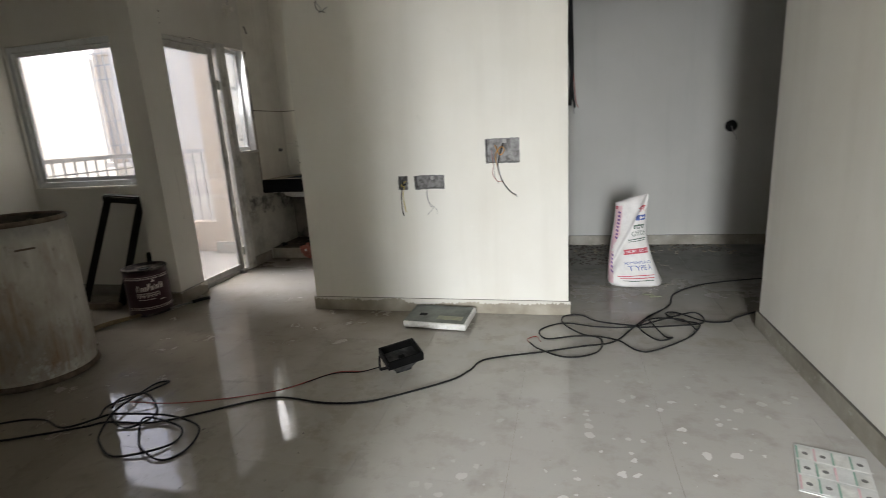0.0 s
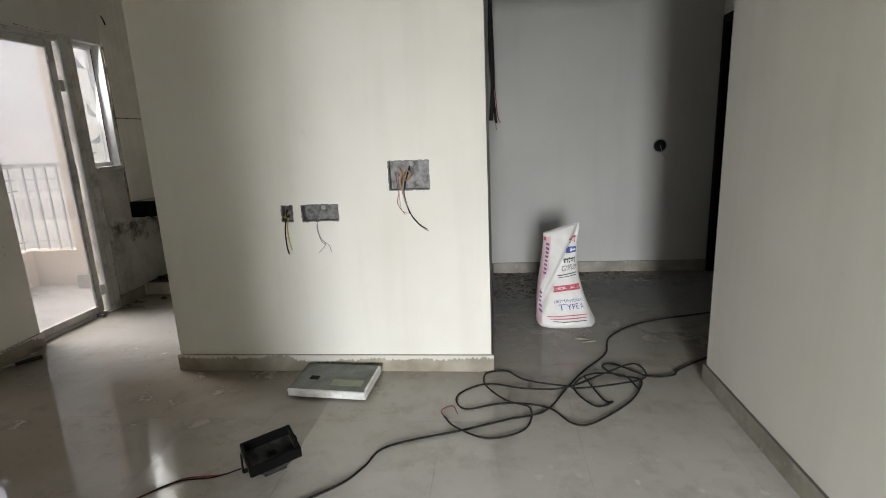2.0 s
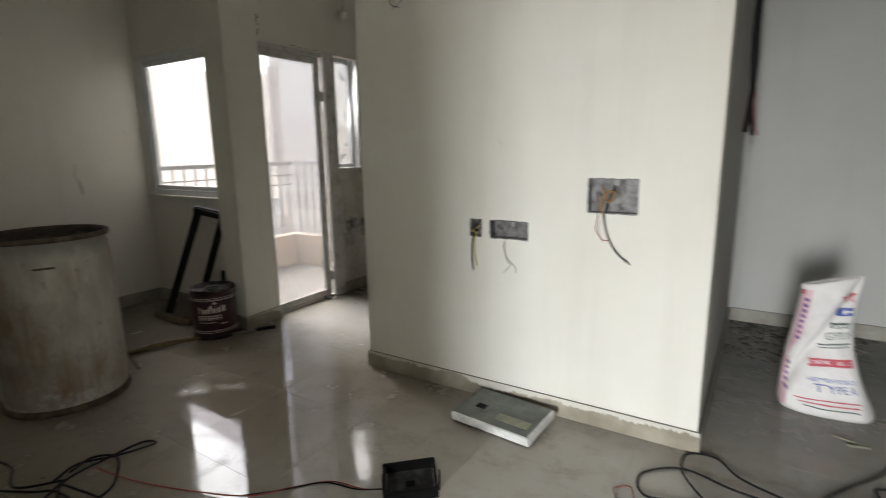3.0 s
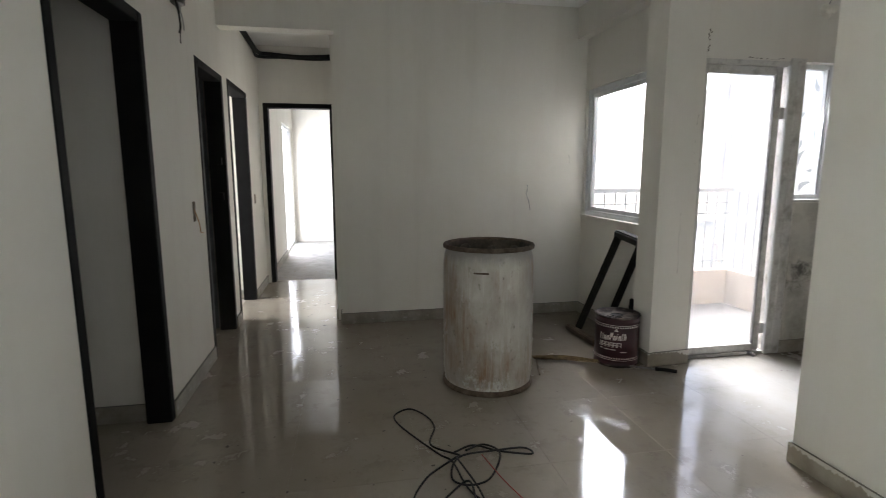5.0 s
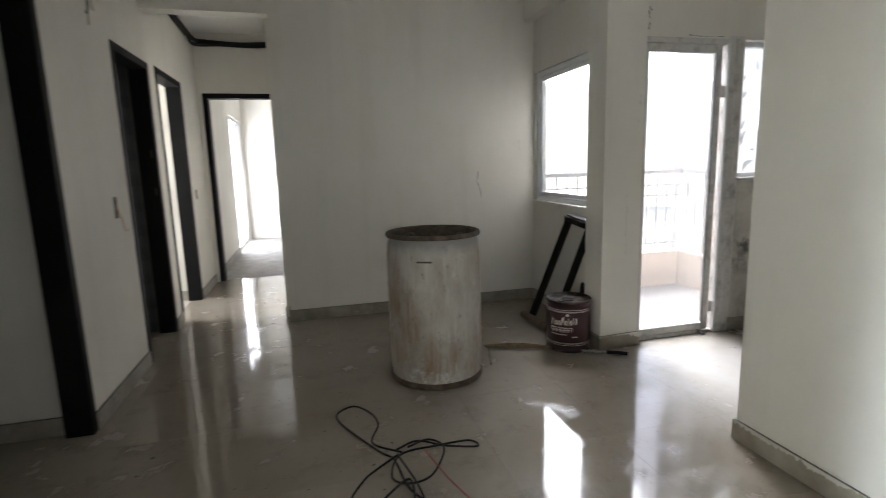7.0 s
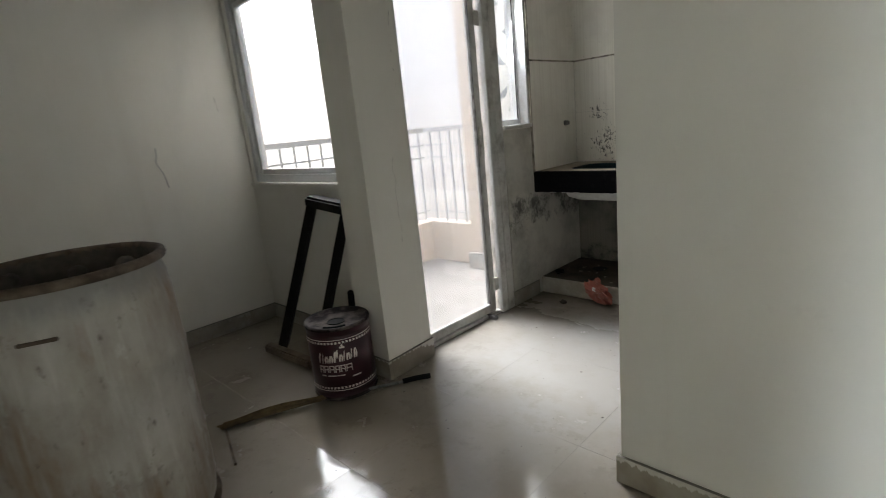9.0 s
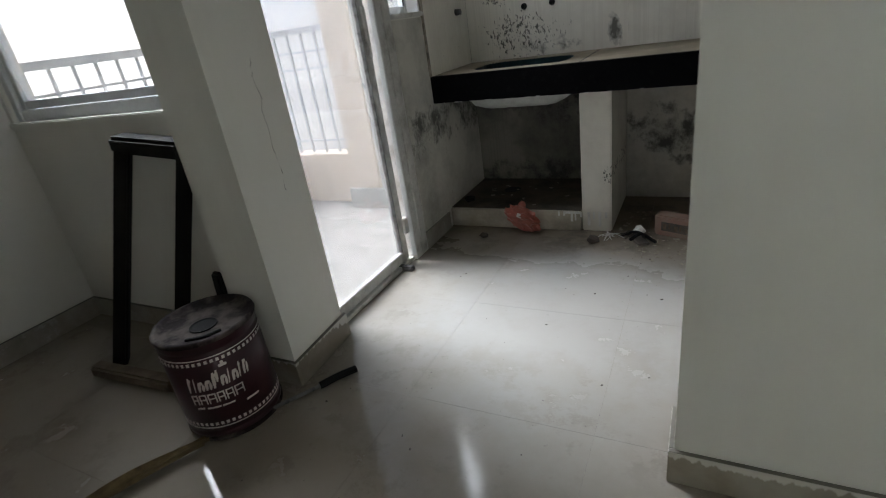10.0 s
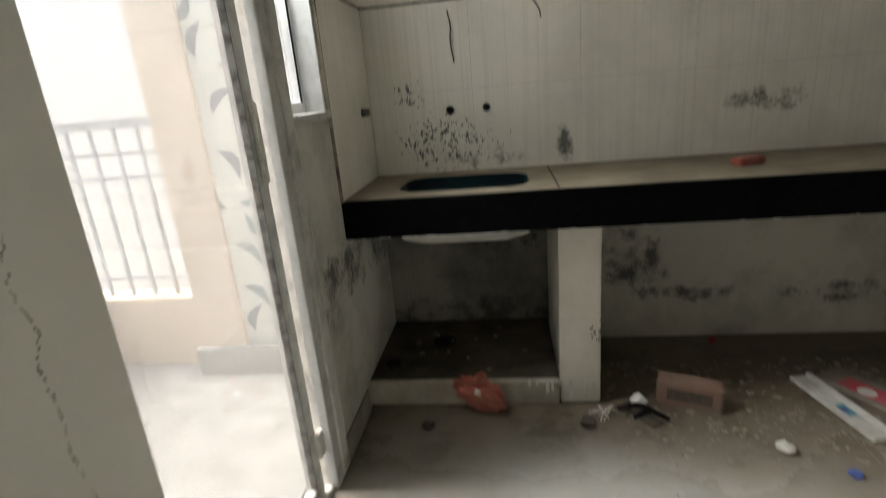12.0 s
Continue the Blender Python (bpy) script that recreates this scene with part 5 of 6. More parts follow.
# open metal back boxes in the partition
for x0, x1, z0, z1 in ((-0.45, -0.24, 1.02, 1.17), (-0.936, -0.735, 0.868, 0.956), (-1.049, -0.988, 0.868, 0.956)):
    part("infill", boxes((x0, BLOCK_Y + 0.05, z0, x1, BLOCK_Y + 0.149, z1)), M_WALL, partition)
    sb = thing("switch_box", pose((x0 + x1) / 2, BLOCK_Y, (z0 + z1) / 2), "open galvanised back box sunk in the partition", "switch box", "back boxes in the partition")
    w, h = (x1 - x0) / 2, (z1 - z0) / 2
    part("back_plate", boxes((-w, 0.044, -h, w, 0.049, h)), M_GALV, sb)
    for q in ((-w, 0.0, -h, -w + 0.003, 0.044, h), (w - 0.003, 0.0, -h, w, 0.044, h), (-w + 0.003, 0.0, -h, w - 0.003, 0.044, -h + 0.003), (-w + 0.003, 0.0, h - 0.003, w - 0.003, 0.044, h)):
        part("side", boxes(q), M_GALV, sb)
    rr = random.Random(int(1000 * w))
    rim = bmesh.new()
    for a0, a1, fixed, upright in ((-w, w, h, False), (-w, w, -h, False), (-h, h, -w, True), (-h, h, w, True)):
        n = max(4, round((a1 - a0) / 0.018))
        for k in range(n):
            lo, hi, e = a0 + (a1 - a0) * k / n, a0 + (a1 - a0) * (k + 1) / n, rr.uniform(0.0006, 0.0045)
            q0, q1 = (fixed, fixed + e) if fixed > 0 else (fixed - e, fixed)
            box_into(rim, *((q0, -0.002, lo, q1, 0.002, hi) if upright else (lo, -0.002, q0, hi, 0.002, q1)))
    part("cut_edge", rim, M_GALV, sb, "rough chased plaster edge")
    if w > 0.05:
        part("screw_lug", boxes((-w + 0.02, 0.03, -0.006, -w + 0.05, 0.044, 0.006), bevel=0.002), M_GALV, sb)
        part("conduit", boxes((0.0, 0.02, h - 0.03, 0.025, 0.043, h - 0.004), bevel=0.004), M_CONC, sb)


def wires(name, strands, label):
    ob = thing(name, Matrix(), label, "wire", "loose wires in the walls")
    for pts, r, mt in strands:
        part("strand", tube(spline(pts, 8), r, 6), mt, ob, smooth=True)
    return ob


Y = BLOCK_Y
wires("hanging_wire", [
    ([(-0.395, Y + 0.03, 1.13), (-0.36, Y - 0.005, 1.07), (-0.33, Y - 0.02, 1.10), (-0.35, Y - 0.02, 1.12), (-0.385, Y - 0.015, 1.08), (-0.385, Y - 0.01, 1.03), (-0.36, Y - 0.012, 0.93), (-0.315, Y - 0.012, 0.85), (-0.27, Y - 0.012, 0.81)], 0.0034, M_ORANGEW),
    ([(-0.35, Y + 0.03, 1.14), (-0.375, Y - 0.004, 1.05), (-0.375, Y - 0.012, 0.99), (-0.35, Y - 0.014, 0.91), (-0.31, Y - 0.014, 0.845), (-0.255, Y - 0.012, 0.802)], 0.0036, M_GREYW),
    ([(-0.34, Y + 0.03, 1.15), (-0.37, Y - 0.004, 1.04), (-0.37, Y - 0.010, 0.98), (-0.345, Y - 0.016, 0.90), (-0.30, Y - 0.016, 0.84), (-0.262, Y - 0.012, 0.812)], 0.0030, M_RUBBER),
    ([(-0.42, Y + 0.03, 1.10), (-0.405, Y - 0.002, 1.01), (-0.41, Y - 0.008, 0.95), (-0.38, Y - 0.010, 0.905), (-0.35, Y - 0.012, 0.90)], 0.0018, M_RED),
    ([(-0.41, Y + 0.03, 1.11), (-0.40, Y - 0.002, 1.0), (-0.395, Y - 0.006, 0.93), (-0.375, Y - 0.008, 0.89)], 0.0016, M_GREYW)], "amber, grey and black wires hanging from a back box")
wires("hanging_wire", [
    ([(-0.85, Y + 0.03, 0.90), (-0.855, Y - 0.003, 0.85), (-0.845, Y - 0.008, 0.78), (-0.80, Y - 0.010, 0.735), (-0.79, Y - 0.008, 0.70)], 0.0018, M_GREYW),
    ([(-0.84, Y + 0.03, 0.90), (-0.86, Y - 0.003, 0.84), (-0.84, Y - 0.010, 0.76), (-0.82, Y - 0.008, 0.74), (-0.86, Y - 0.006, 0.695)], 0.0018, M_GREYW)], "two thin grey wires hanging from a back box")
wires("hanging_wire", [
    ([(-1.03, Y + 0.03, 0.93), (-1.02, Y - 0.006, 0.90), (-1.0, Y - 0.012, 0.905), (-1.02, Y - 0.012, 0.885), (-1.035, Y - 0.010, 0.83), (-1.036, Y - 0.010, 0.74), (-1.028, Y - 0.008, 0.69)], 0.0036, M_RUBBER),
    ([(-1.01, Y + 0.03, 0.92), (-1.035, Y - 0.006, 0.895), (-1.01, Y - 0.014, 0.888), (-1.022, Y - 0.012, 0.84), (-1.018, Y - 0.012, 0.77), (-1.01, Y - 0.008, 0.715)], 0.0032, M_YELLOWW)], "black and yellow wires hanging from a small back box")
wires("ceiling_wire", [([(-1.53, Y + 0.01, 2.13), (-1.50, Y - 0.02, 2.08), (-1.47, Y - 0.03, 2.04), (-1.49, Y - 0.02, 2.02), (-1.43, Y - 0.02, 2.05)], 0.0028, M_GREYW), ([(-1.53, Y + 0.01, 2.12), (-1.50, Y - 0.02, 2.04), (-1.45, Y - 0.02, 2.02)], 0.0026, M_RUBBER)], "short grey wire ends high on the partition")
wires("hanging_wire", [([(0.075, 4.60, 2.82), (0.085, 4.62, 2.3), (0.08, 4.58, 1.9), (0.10, 4.60, 1.55), (0.12, 4.58, 1.36)], 0.011, M_RUBBER), ([(0.085, 4.63, 2.82), (0.09, 4.60, 2.2), (0.10, 4.62, 1.75), (0.09, 4.60, 1.5), (0.08, 4.60, 1.38)], 0.017, M_RUBBER),
                       ([(0.10, 4.61, 1.8), (0.115, 4.61, 1.6), (0.13, 4.60, 1.42), (0.15, 4.60, 1.36)], 0.004, M_RED), ([(0.09, 4.61, 1.8), (0.10, 4.61, 1.6), (0.105, 4.60, 1.45), (0.12, 4.60, 1.31)], 0.004, M_GREYW)], "thick bunch of black wires hanging in the lobby")
hole = thing("junction_box", pose(1.528, BACK_Y, 1.12, 90), "dark round junction box with a stray wire in the lobby wall", "junction box")
part("ring", lathe([(0.060, 0.0), (0.058, 0.005), (0.052, 0.007), (0.048, 0.002)], 20), M_CONC, hole)
part("cup", lathe([(0.053, 0.0045), (0.001, 0.004)], 20), M_BLACK, hole)
wires("hanging_wire", [([(1.53, BACK_Y - 0.004, 1.12), (1.545, BACK_Y - 0.02, 1.06), (1.57, BACK_Y - 0.02, 1.02), (1.575, BACK_Y - 0.012, 0.99)], 0.003, M_GREYW)], "grey wire end below a junction box")
# wires along the bedroom wall and the corridor
wires("hanging_wire", [([(-3.27, 0.22, 2.50), (-3.24, 0.24, 2.40), (-3.28, 0.25, 2.28), (-3.33, 0.24, 2.22), (-3.30, 0.24, 2.18)], 0.006, M_RUBBER), ([(-3.28, 0.22, 2.47), (-3.30, 0.25, 2.33), (-3.36, 0.25, 2.24), (-3.40, 0.24, 2.22)], 0.004, M_GREYW),
                       ([(-3.26, 0.22, 2.47), (-3.29, 0.25, 2.30), (-3.31, 0.24, 2.12)], 0.003, M_RUBBER)], "tuft of black wires high on the bedroom wall")
tagged(part("fan_box_cover", boxes((-3.37, 0.205, 2.32, -3.26, 0.272, 2.52), bevel=0.025), M_GALV), "bent grey box cover high on the bedroom wall", "cover")
wires("hanging_wire", [([(-3.45, 0.20, 1.14), (-3.45, 0.225, 1.06), (-3.47, 0.23, 1.0), (-3.52, 0.22, 0.96), (-3.60, 0.215, 0.95)], 0.003, M_ORANGEW)], "amber wire out of a wall slot")
tagged(part("wall_slot", boxes((-3.475, 0.205, 1.04, -3.425, 0.209, 1.17), bevel=0.001), M_RUST), "narrow rusty socket slot in the bedroom wall", "switch box")
tagged(part("wall_slot", boxes((-5.79, 0.205, 1.02, -5.73, 0.209, 1.12), bevel=0.001), M_RUST), "narrow rusty socket slot in the corridor wall", "switch box")
wires("corridor_cable", [([(-4.70, 0.24, 2.80), (-5.2, 0.24, 2.76), (-5.9, 0.24, 2.73), (-6.28, 0.25, 2.72), (-6.34, 0.35, 2.72), (-6.34, 0.7, 2.70), (-6.34, 1.06, 2.72)], 0.022, M_RUBBER),
                         ([(-4.70, 0.22, 2.78), (-5.4, 0.23, 2.72), (-6.0, 0.23, 2.70), (-6.30, 0.24, 2.68), (-6.35, 0.5, 2.69), (-6.35, 0.8, 2.68), (-6.35, 1.06, 2.69)], 0.018, M_RUBBER)], "thick black cable bundle along the corridor ceiling")
wires("hanging_wire", [([(-4.418, 2.85, 1.235), (-4.40, 2.842, 1.19), (-4.408, 2.836, 1.15), (-4.405, 2.862, 1.08), (-4.412, 2.876, 1.00)], 0.0028, M_GREYW)], "thin curled wire end hanging from the far wall")
crack([(-4.417, 3.25, 1.51), (-4.417, 3.256, 1.46), (-4.417, 3.264, 1.42)], 0.0022, "short fine crack in the far wall plaster")
wires("hanging_wire", [([(-2.66, BACK_Y - 0.01, 1.50), (-2.65, BACK_Y - 0.02, 1.44), (-2.655, BACK_Y - 0.02, 1.38), (-2.645, BACK_Y - 0.018, 1.30)], 0.0026, M_RUBBER), ([(-2.32, BACK_Y - 0.01, 1.52), (-2.29, BACK_Y - 0.02, 1.47), (-2.285, BACK_Y - 0.02, 1.44)], 0.0026, M_RUBBER)], "short black wires hanging over the kitchen tiles")
tagged(part("tap_stub", lathe([(0.0, 0.03), (0.014, 0.03), (0.018, 0.0)], 12), M_GALV, at=pose(BALC_X + 0.008, 5.08, 1.13, 0, 90, 0)), "stained pipe stub in the side wall tiles", "pipe")
# lamp holder above the kitchen window
lh = thing("lamp_holder", pose(BALC_X, 4.48, 2.45, 0, 90, 0), "cream bulb holder on the wall above the kitchen window", "lamp holder")
part("base", lathe([(0.001, 0.0), (0.05, 0.0), (0.05, 0.012), (0.03, 0.022), (0.001, 0.022)], 20), M_BULB, lh, smooth=True)
part("socket", lathe([(0.024, 0.02), (0.026, 0.06), (0.022, 0.075), (0.001, 0.07)], 16), M_BULB, lh, smooth=True)
wires("hanging_wire", [([(BALC_X + 0.003, 4.52, 2.58), (BALC_X + 0.02, 4.50, 2.54), (BALC_X + 0.02, 4.48, 2.49)], 0.003, M_GREYW), ([(BALC_X + 0.004, 4.72, 2.34), (BALC_X + 0.03, 4.70, 2.31), (BALC_X + 0.03, 4.72, 2.27)], 0.006, M_RUBBER)], "wire ends beside a bulb holder")
tagged(part("conduit_hole", lathe([(0.032, 0.0), (0.030, 0.004), (0.001, 0.003)], 16), M_BLACK, at=pose(BALC_X, 4.73, 2.33, 0, 90, 0)), "dark conduit hole in the kitchen wall", "hole")

# gypsum sack
sack = thing("plaster_sack", pose(0.565, 3.945, 0, 0, 0, 4), "half-empty white woven plaster sack with red and blue print", "sack")


def sack_at(u, v, out=0.0):
    """A place on the sack: u round it (0 to 1, front middle at 0.25), v up it."""
    hw = 0.088 * (1 - v) ** 3.0 + 0.122 + 0.006 * math.sin(6 * v)
    hd = 0.105 * (1 - v) ** 1.1 + 0.018
    if v < 0.06:
        k = 0.88 + 0.12 * (v / 0.06) ** 0.5
        hw, hd = hw * k, hd * k
    a = -2 * math.pi * u
    c, s = math.cos(a), math.sin(a)
    x = hw * math.copysign(abs(c) ** 0.75, c)
    y = hd * math.copysign(abs(s) ** 0.75, s)
    lean = -0.036 * math.sin(math.pi * min(1, v * 1.05)) - 0.040 * v
    z = v * (0.662 + 0.016 * x / 0.12 + 0.012 * math.sin(14 * x))
    fold = 0.014 * math.sin(9 * x + 7 * v) * min(1, 4 * v) + 0.014 * noise.noise(Vector((x * 12, y * 9, v * 8))) + 0.006 * noise.noise(Vector((x * 30, y * 9, v * 22)))
    if s < 0:
        d = x - (-0.23 + 0.36 * v)                       # a fold runs up the front from its foot
        fold += 0.042 * math.exp(-(d / 0.020) ** 2) * min(1, 5 * v) - 0.034 / (1 + math.exp(d / 0.010)) * min(1, 3 * v) * (1 - abs(c) ** 3)
    n = Vector((c, s, 0))
    return Vector((x + lean, y + fold * 0.8, z)) + n * out


bm = bmesh.new()
NU, NV = 88, 52
grid = [[bm.verts.new(sack_at(i / NU, j / NV)) for i in range(NU)] for j in range(NV + 1)]
for j in range(NV):
    for i in range(NU):
        f = bm.faces.new((grid[j][i], grid[j][(i + 1) % NU], grid[j + 1][(i + 1) % NU], grid[j + 1][i]))
        u, v = (i + 0.5) / NU, (j + 0.5) / NV
        f.material_index = 1 if (0.345 < u < 0.46 and 0.50 + 2.2 * (0.40 - u) < v < 0.96) or (0.40 < u < 0.49 and 0.03 < v < 0.42) else 0
bm.faces.new(grid[0][::-1])
part("bag", bm, [M_SACK, M_PINK], sack, smooth=True)


def sack_print(name, bm, material, label=""):
    for v in bm.verts:
        v.co = sack_at(v.co.x, v.co.z, 0.0015 + v.co.y)
    part(name, bm, material, sack, label)


def patch(u0, u1, v0, v1, tilt=0.0):
    bm = bmesh.new()
    n = max(2, int((u1 - u0) * 120))
    lo = [bm.verts.new((u0 + (u1 - u0) * i / n, 0, v0 + tilt * i / n)) for i in range(n + 1)]
    hi = [bm.verts.new((u0 + (u1 - u0) * i / n, 0, v1 + tilt * i / n)) for i in range(n + 1)]
    for i in range(n):
        bm.faces.new((lo[i], lo[i + 1], hi[i + 1], hi[i]))
    return bm


def words(text, u0, u1, v0, v1):
    """The built-in font's letters, laid on the sack between u0 and u1."""
    cu = bpy.data.curves.new("words", "FONT")
    cu.body = text
    cu.resolution_u = 2
    ob = bpy.data.objects.new("words", cu)
    me = ob.to_mesh()
    bm = bmesh.new()
    bm.from_mesh(me)
    ob.to_mesh_clear()
    bpy.data.objects.remove(ob)
    bpy.data.curves.remove(cu)
    x0, x1 = min(v.co.x for v in bm.verts), max(v.co.x for v in bm.verts)
    z0, z1 = min(v.co.y for v in bm.verts), max(v.co.y for v in bm.verts)
    for v in bm.verts:
        v.co = Vector((u0 + (u1 - u0) * (v.co.x - x0) / (x1 - x0), 0.0035, v0 + (v1 - v0) * (v.co.y - z0) / (z1 - z0)))
    return bm


def script(u0, u1, v0, v1, n, material, label="", tilt=0.0):
    """Unreadable script: a head line with short strokes under it."""
    if tilt == 0.0:
        sack_print("script_bar", patch(u0, u1, v1 - 0.28 * (v1 - v0), v1), material, label)
    w = (u1 - u0) / n
    for k in range(n):
        top = v1 - (0.10 if k % 3 else -0.12) * (v1 - v0)
        sack_print("script_bar", patch(u0 + w * (k + 0.15), u0 + w * (k + (0.75 if k % 2 else 0.5)), v0 + 0.1 * (v1 - v0) * (k % 3), top, tilt), material, label)


# front runs from u 0.45 (its left) to 0.05 (its right)
script(0.085, 0.205, 0.825, 0.885, 5, M_INKRED, "red printed script")
sack_print("band", patch(0.09, 0.215, 0.735, 0.79), M_INKBLUE, "blue band")
sack_print("line", patch(0.10, 0.205, 0.757, 0.768), M_SACK)
script(0.115, 0.235, 0.645, 0.69, 6, M_INKGREEN)
sack_print("words", words("GYPSUM", 0.245, 0.115, 0.575, 0.628), M_INKGREEN, "dark green lettering")
sack_print("line", patch(0.105, 0.26, 0.535, 0.545), M_INKGREEN)
sack_print("line", patch(0.12, 0.255, 0.515, 0.522), M_INKGREEN)
sack_print("band", patch(0.105, 0.29, 0.375, 0.435), M_INKRED, "red band")
for v in (0.395, 0.413):
    sack_print("line", patch(0.12, 0.275, v, v + 0.006), M_PINK)
sack_print("words", words("HEMIHYDRATE", 0.29, 0.125, 0.262, 0.292), M_INKBLUE, "blue lettering")
sack_print("words", words("TYPE A", 0.27, 0.135, 0.188, 0.245), M_INKBLUE, "bold blue lettering")
for k, v in enumerate((0.125, 0.098, 0.070)):
    sack_print("line", patch(0.13 + 0.012 * k, 0.35 - 0.02 * k, v, v + 0.009, 0.0), M_INKRED if k < 2 else M_INKGREEN)
for k in range(8):
    sack_print("script_bar", patch(0.362 - 0.001 * k, 0.398, 0.575 + 0.042 * k, 0.598 + 0.042 * k, 0.012), M_INKPURPLE, "violet printed script")
for k in range(5):
    sack_print("script_bar", patch(0.39, 0.425, 0.16 + 0.05 * k, 0.185 + 0.05 * k, 0.015), M_INKPURPLE)
sack_print("band", patch(0.405, 0.455, 0.925, 0.965), M_INKRED)

# printed card by the right wall
card = thing("printed_card", pose(0.953, 1.737, 0.0, 0, 0, -17), "glossy printed card with rows of small panels on the floor", "card")
part("sheet", boxes((-0.11, -0.145, 0.0005, 0.11, 0.145, 0.003)), M_PAPER, card)
for r in range(3):
    for c in range(4):
        x, y = -0.105 + 0.0535 * c, -0.135 + 0.093 * r
        part("printed_panel", boxes((x, y, 0.003, x + 0.048, y + 0.080, 0.0036)), M_PAPER if (r + c) % 2 else M_WHITEEDGE, card)
        part("printed_edge", boxes((x, y, 0.0036, x + 0.007, y + 0.080, 0.0041)), M_PAPERGREEN if (r + c) % 3 else M_PINK, card)
        if c != 2:
            part("printed_dot", lathe([(0.010, 0.0036), (0.009, 0.0042), (0.001, 0.0042)], 10), M_GALV, card).matrix_basis = pose(x + 0.028, y + 0.04, 0)

# whitewash run down from the pier over the plinth's edge
rk = random.Random(4)
bm = bmesh.new()
for k in range(9):
    x = -2.40 + 0.029 * k + rk.uniform(-0.006, 0.006)
    n = 0.02 + 0.065 * rk.random() * (0.4 + k / 9)
    box_into(bm, x, 4.6875, 0.106 - n, x + rk.uniform(0.006, 0.015), 4.6905, 0.1095, bevel=0.001)
box_into(bm, -2.37, 4.6872, 0.097, -2.286, 4.6905, 0.1096, bevel=0.001)
tagged(part("whitewash_drip", bm, M_WHITEEDGE), "white wash drips over the plinth edge", "drips", kind="structure")
# kitchen litter
ob = thing("brick", pose(-1.815, 4.685, 0.0, 0, 0, -22), "old red brick with a pressed recess on the kitchen floor", "brick")
part("body", boxes((-0.112, -0.036, 0.0, 0.112, 0.036, 0.105), bevel=0.008), M_BRICK, ob)
part("frog", boxes((-0.075, -0.0385, 0.03, 0.075, -0.0355, 0.075), bevel=0.001), M_SLUDGE, ob, "dark pressed recess")
for k, (w, lo, hi) in enumerate(((0.014, 0.040, 0.066), (0.007, 0.044, 0.070), (0.017, 0.036, 0.062), (0.008, 0.042, 0.068), (0.013, 0.038, 0.060))):
    part("pressed_letter", boxes((-0.064 + 0.026 * k, -0.0395, lo, -0.064 + 0.026 * k + w, -0.0380, hi), bevel=0.0007), M_RUST, ob)
def crumple(rx, ry, rz, seed, rough):
    """A crushed bag of film: a ball folded by ridged noise, flattened where it lies."""
    bm = bmesh.new()
    bmesh.ops.create_icosphere(bm, subdivisions=4, radius=1.0)
    o = Vector((seed * 1.7, seed * 0.9, seed * 2.3))
    for v in bm.verts:
        p = v.co.copy()
        k = 1 - rough * abs(noise.noise(p * 1.5 + o)) * 1.5 - rough * 0.6 * abs(noise.noise(p * 3.4 + o)) + 0.12 * noise.noise(p * 7 + o)
        v.co = Vector((p.x * rx * k, p.y * ry * k, p.z * rz * k))
    return bm


bag = thing("carrier_bag", pose(-2.585, 4.648, 0.078, 14, 16, -14), "crumpled orange plastic bag against the sink plinth", "plastic bag")
part("film", crumple(0.13, 0.052, 0.078, 3, 0.5), M_ORANGEBAG, bag)
part("knot", crumple(0.024, 0.020, 0.034, 5, 0.5), M_ORANGEBAG, bag, "twisted bag neck").matrix_basis = pose(-0.012, 0.008, 0.078)
part("print", boxes((-0.018, -0.0535, 0.0, 0.010, -0.046, 0.022), bevel=0.002), M_WHITEEDGE, bag, "worn white print patch").matrix_basis = pose(0, 0.012, 0.012, -20)
tagged(part("drain_hole", lathe([(0.055, 0.0), (0.05, 0.003), (0.001, 0.002)], 20), M_BLACK, at=pose(-2.76, 5.02, 0.1085)), "dark round drain hole in the plinth", "drain")
for i, (x, y, s, mt, lb, cat) in enumerate(((-2.78, 4.55, 0.022, M_SLUDGE, "small dark crust on the kitchen floor", "debris"), (-2.20, 4.56, 0.028, M_SLUDGE, "dark twist of rubbish below the pier", "debris"), (-1.61, 4.43, 0.026, M_WHITEEDGE, "crumpled white scrap on the kitchen floor", "scrap"),
                                          (-1.47, 4.32, 0.018, M_INKBLUE, "crumpled blue wrapper on the kitchen floor", "wrapper"), (-2.0, 4.68, 0.03, M_WHITEEDGE, "pale plaster lump on the kitchen floor", "debris"), (-2.95, 4.80, 0.03, M_BLACK, "black lump on the sink plinth", "debris"))):
    blob("debris", pose(x, y, 0.108 if "plinth" in lb else 0.0), s, mt, lb, cat, 10 + i, 0.6)
tagged(part("bottle_cap", lathe([(0.001, 0.022), (0.014, 0.022), (0.016, 0.0), (0.001, 0.0)], 14), M_RED, at=pose(-1.56, 5.16, 0.0)), "small red bottle cap by the back wall", "cap")
tagged(part("brick_chip", boxes((-0.055, -0.03, 0, 0.055, 0.03, 0.028), bevel=0.008), M_ORANGEBAG, at=pose(-1.58, 4.93, 0.842, 0, 0, 20)), "orange-red brick chip on the worktop", "chip")
sd = thing("slipper", pose(-1.99, 4.60, 0, 0, 0, -60), "worn black slipper scrap on the kitchen floor", "slipper")
part("sole", boxes((-0.10, -0.03, 0.0, 0.06, 0.03, 0.014), bevel=0.006), M_SLUDGE, sd)
part("strap", tube(spline([(-0.02, -0.035, 0.006), (0.01, 0.0, 0.045), (-0.02, 0.035, 0.006)], 6), 0.009, 6), M_BLACK, sd)
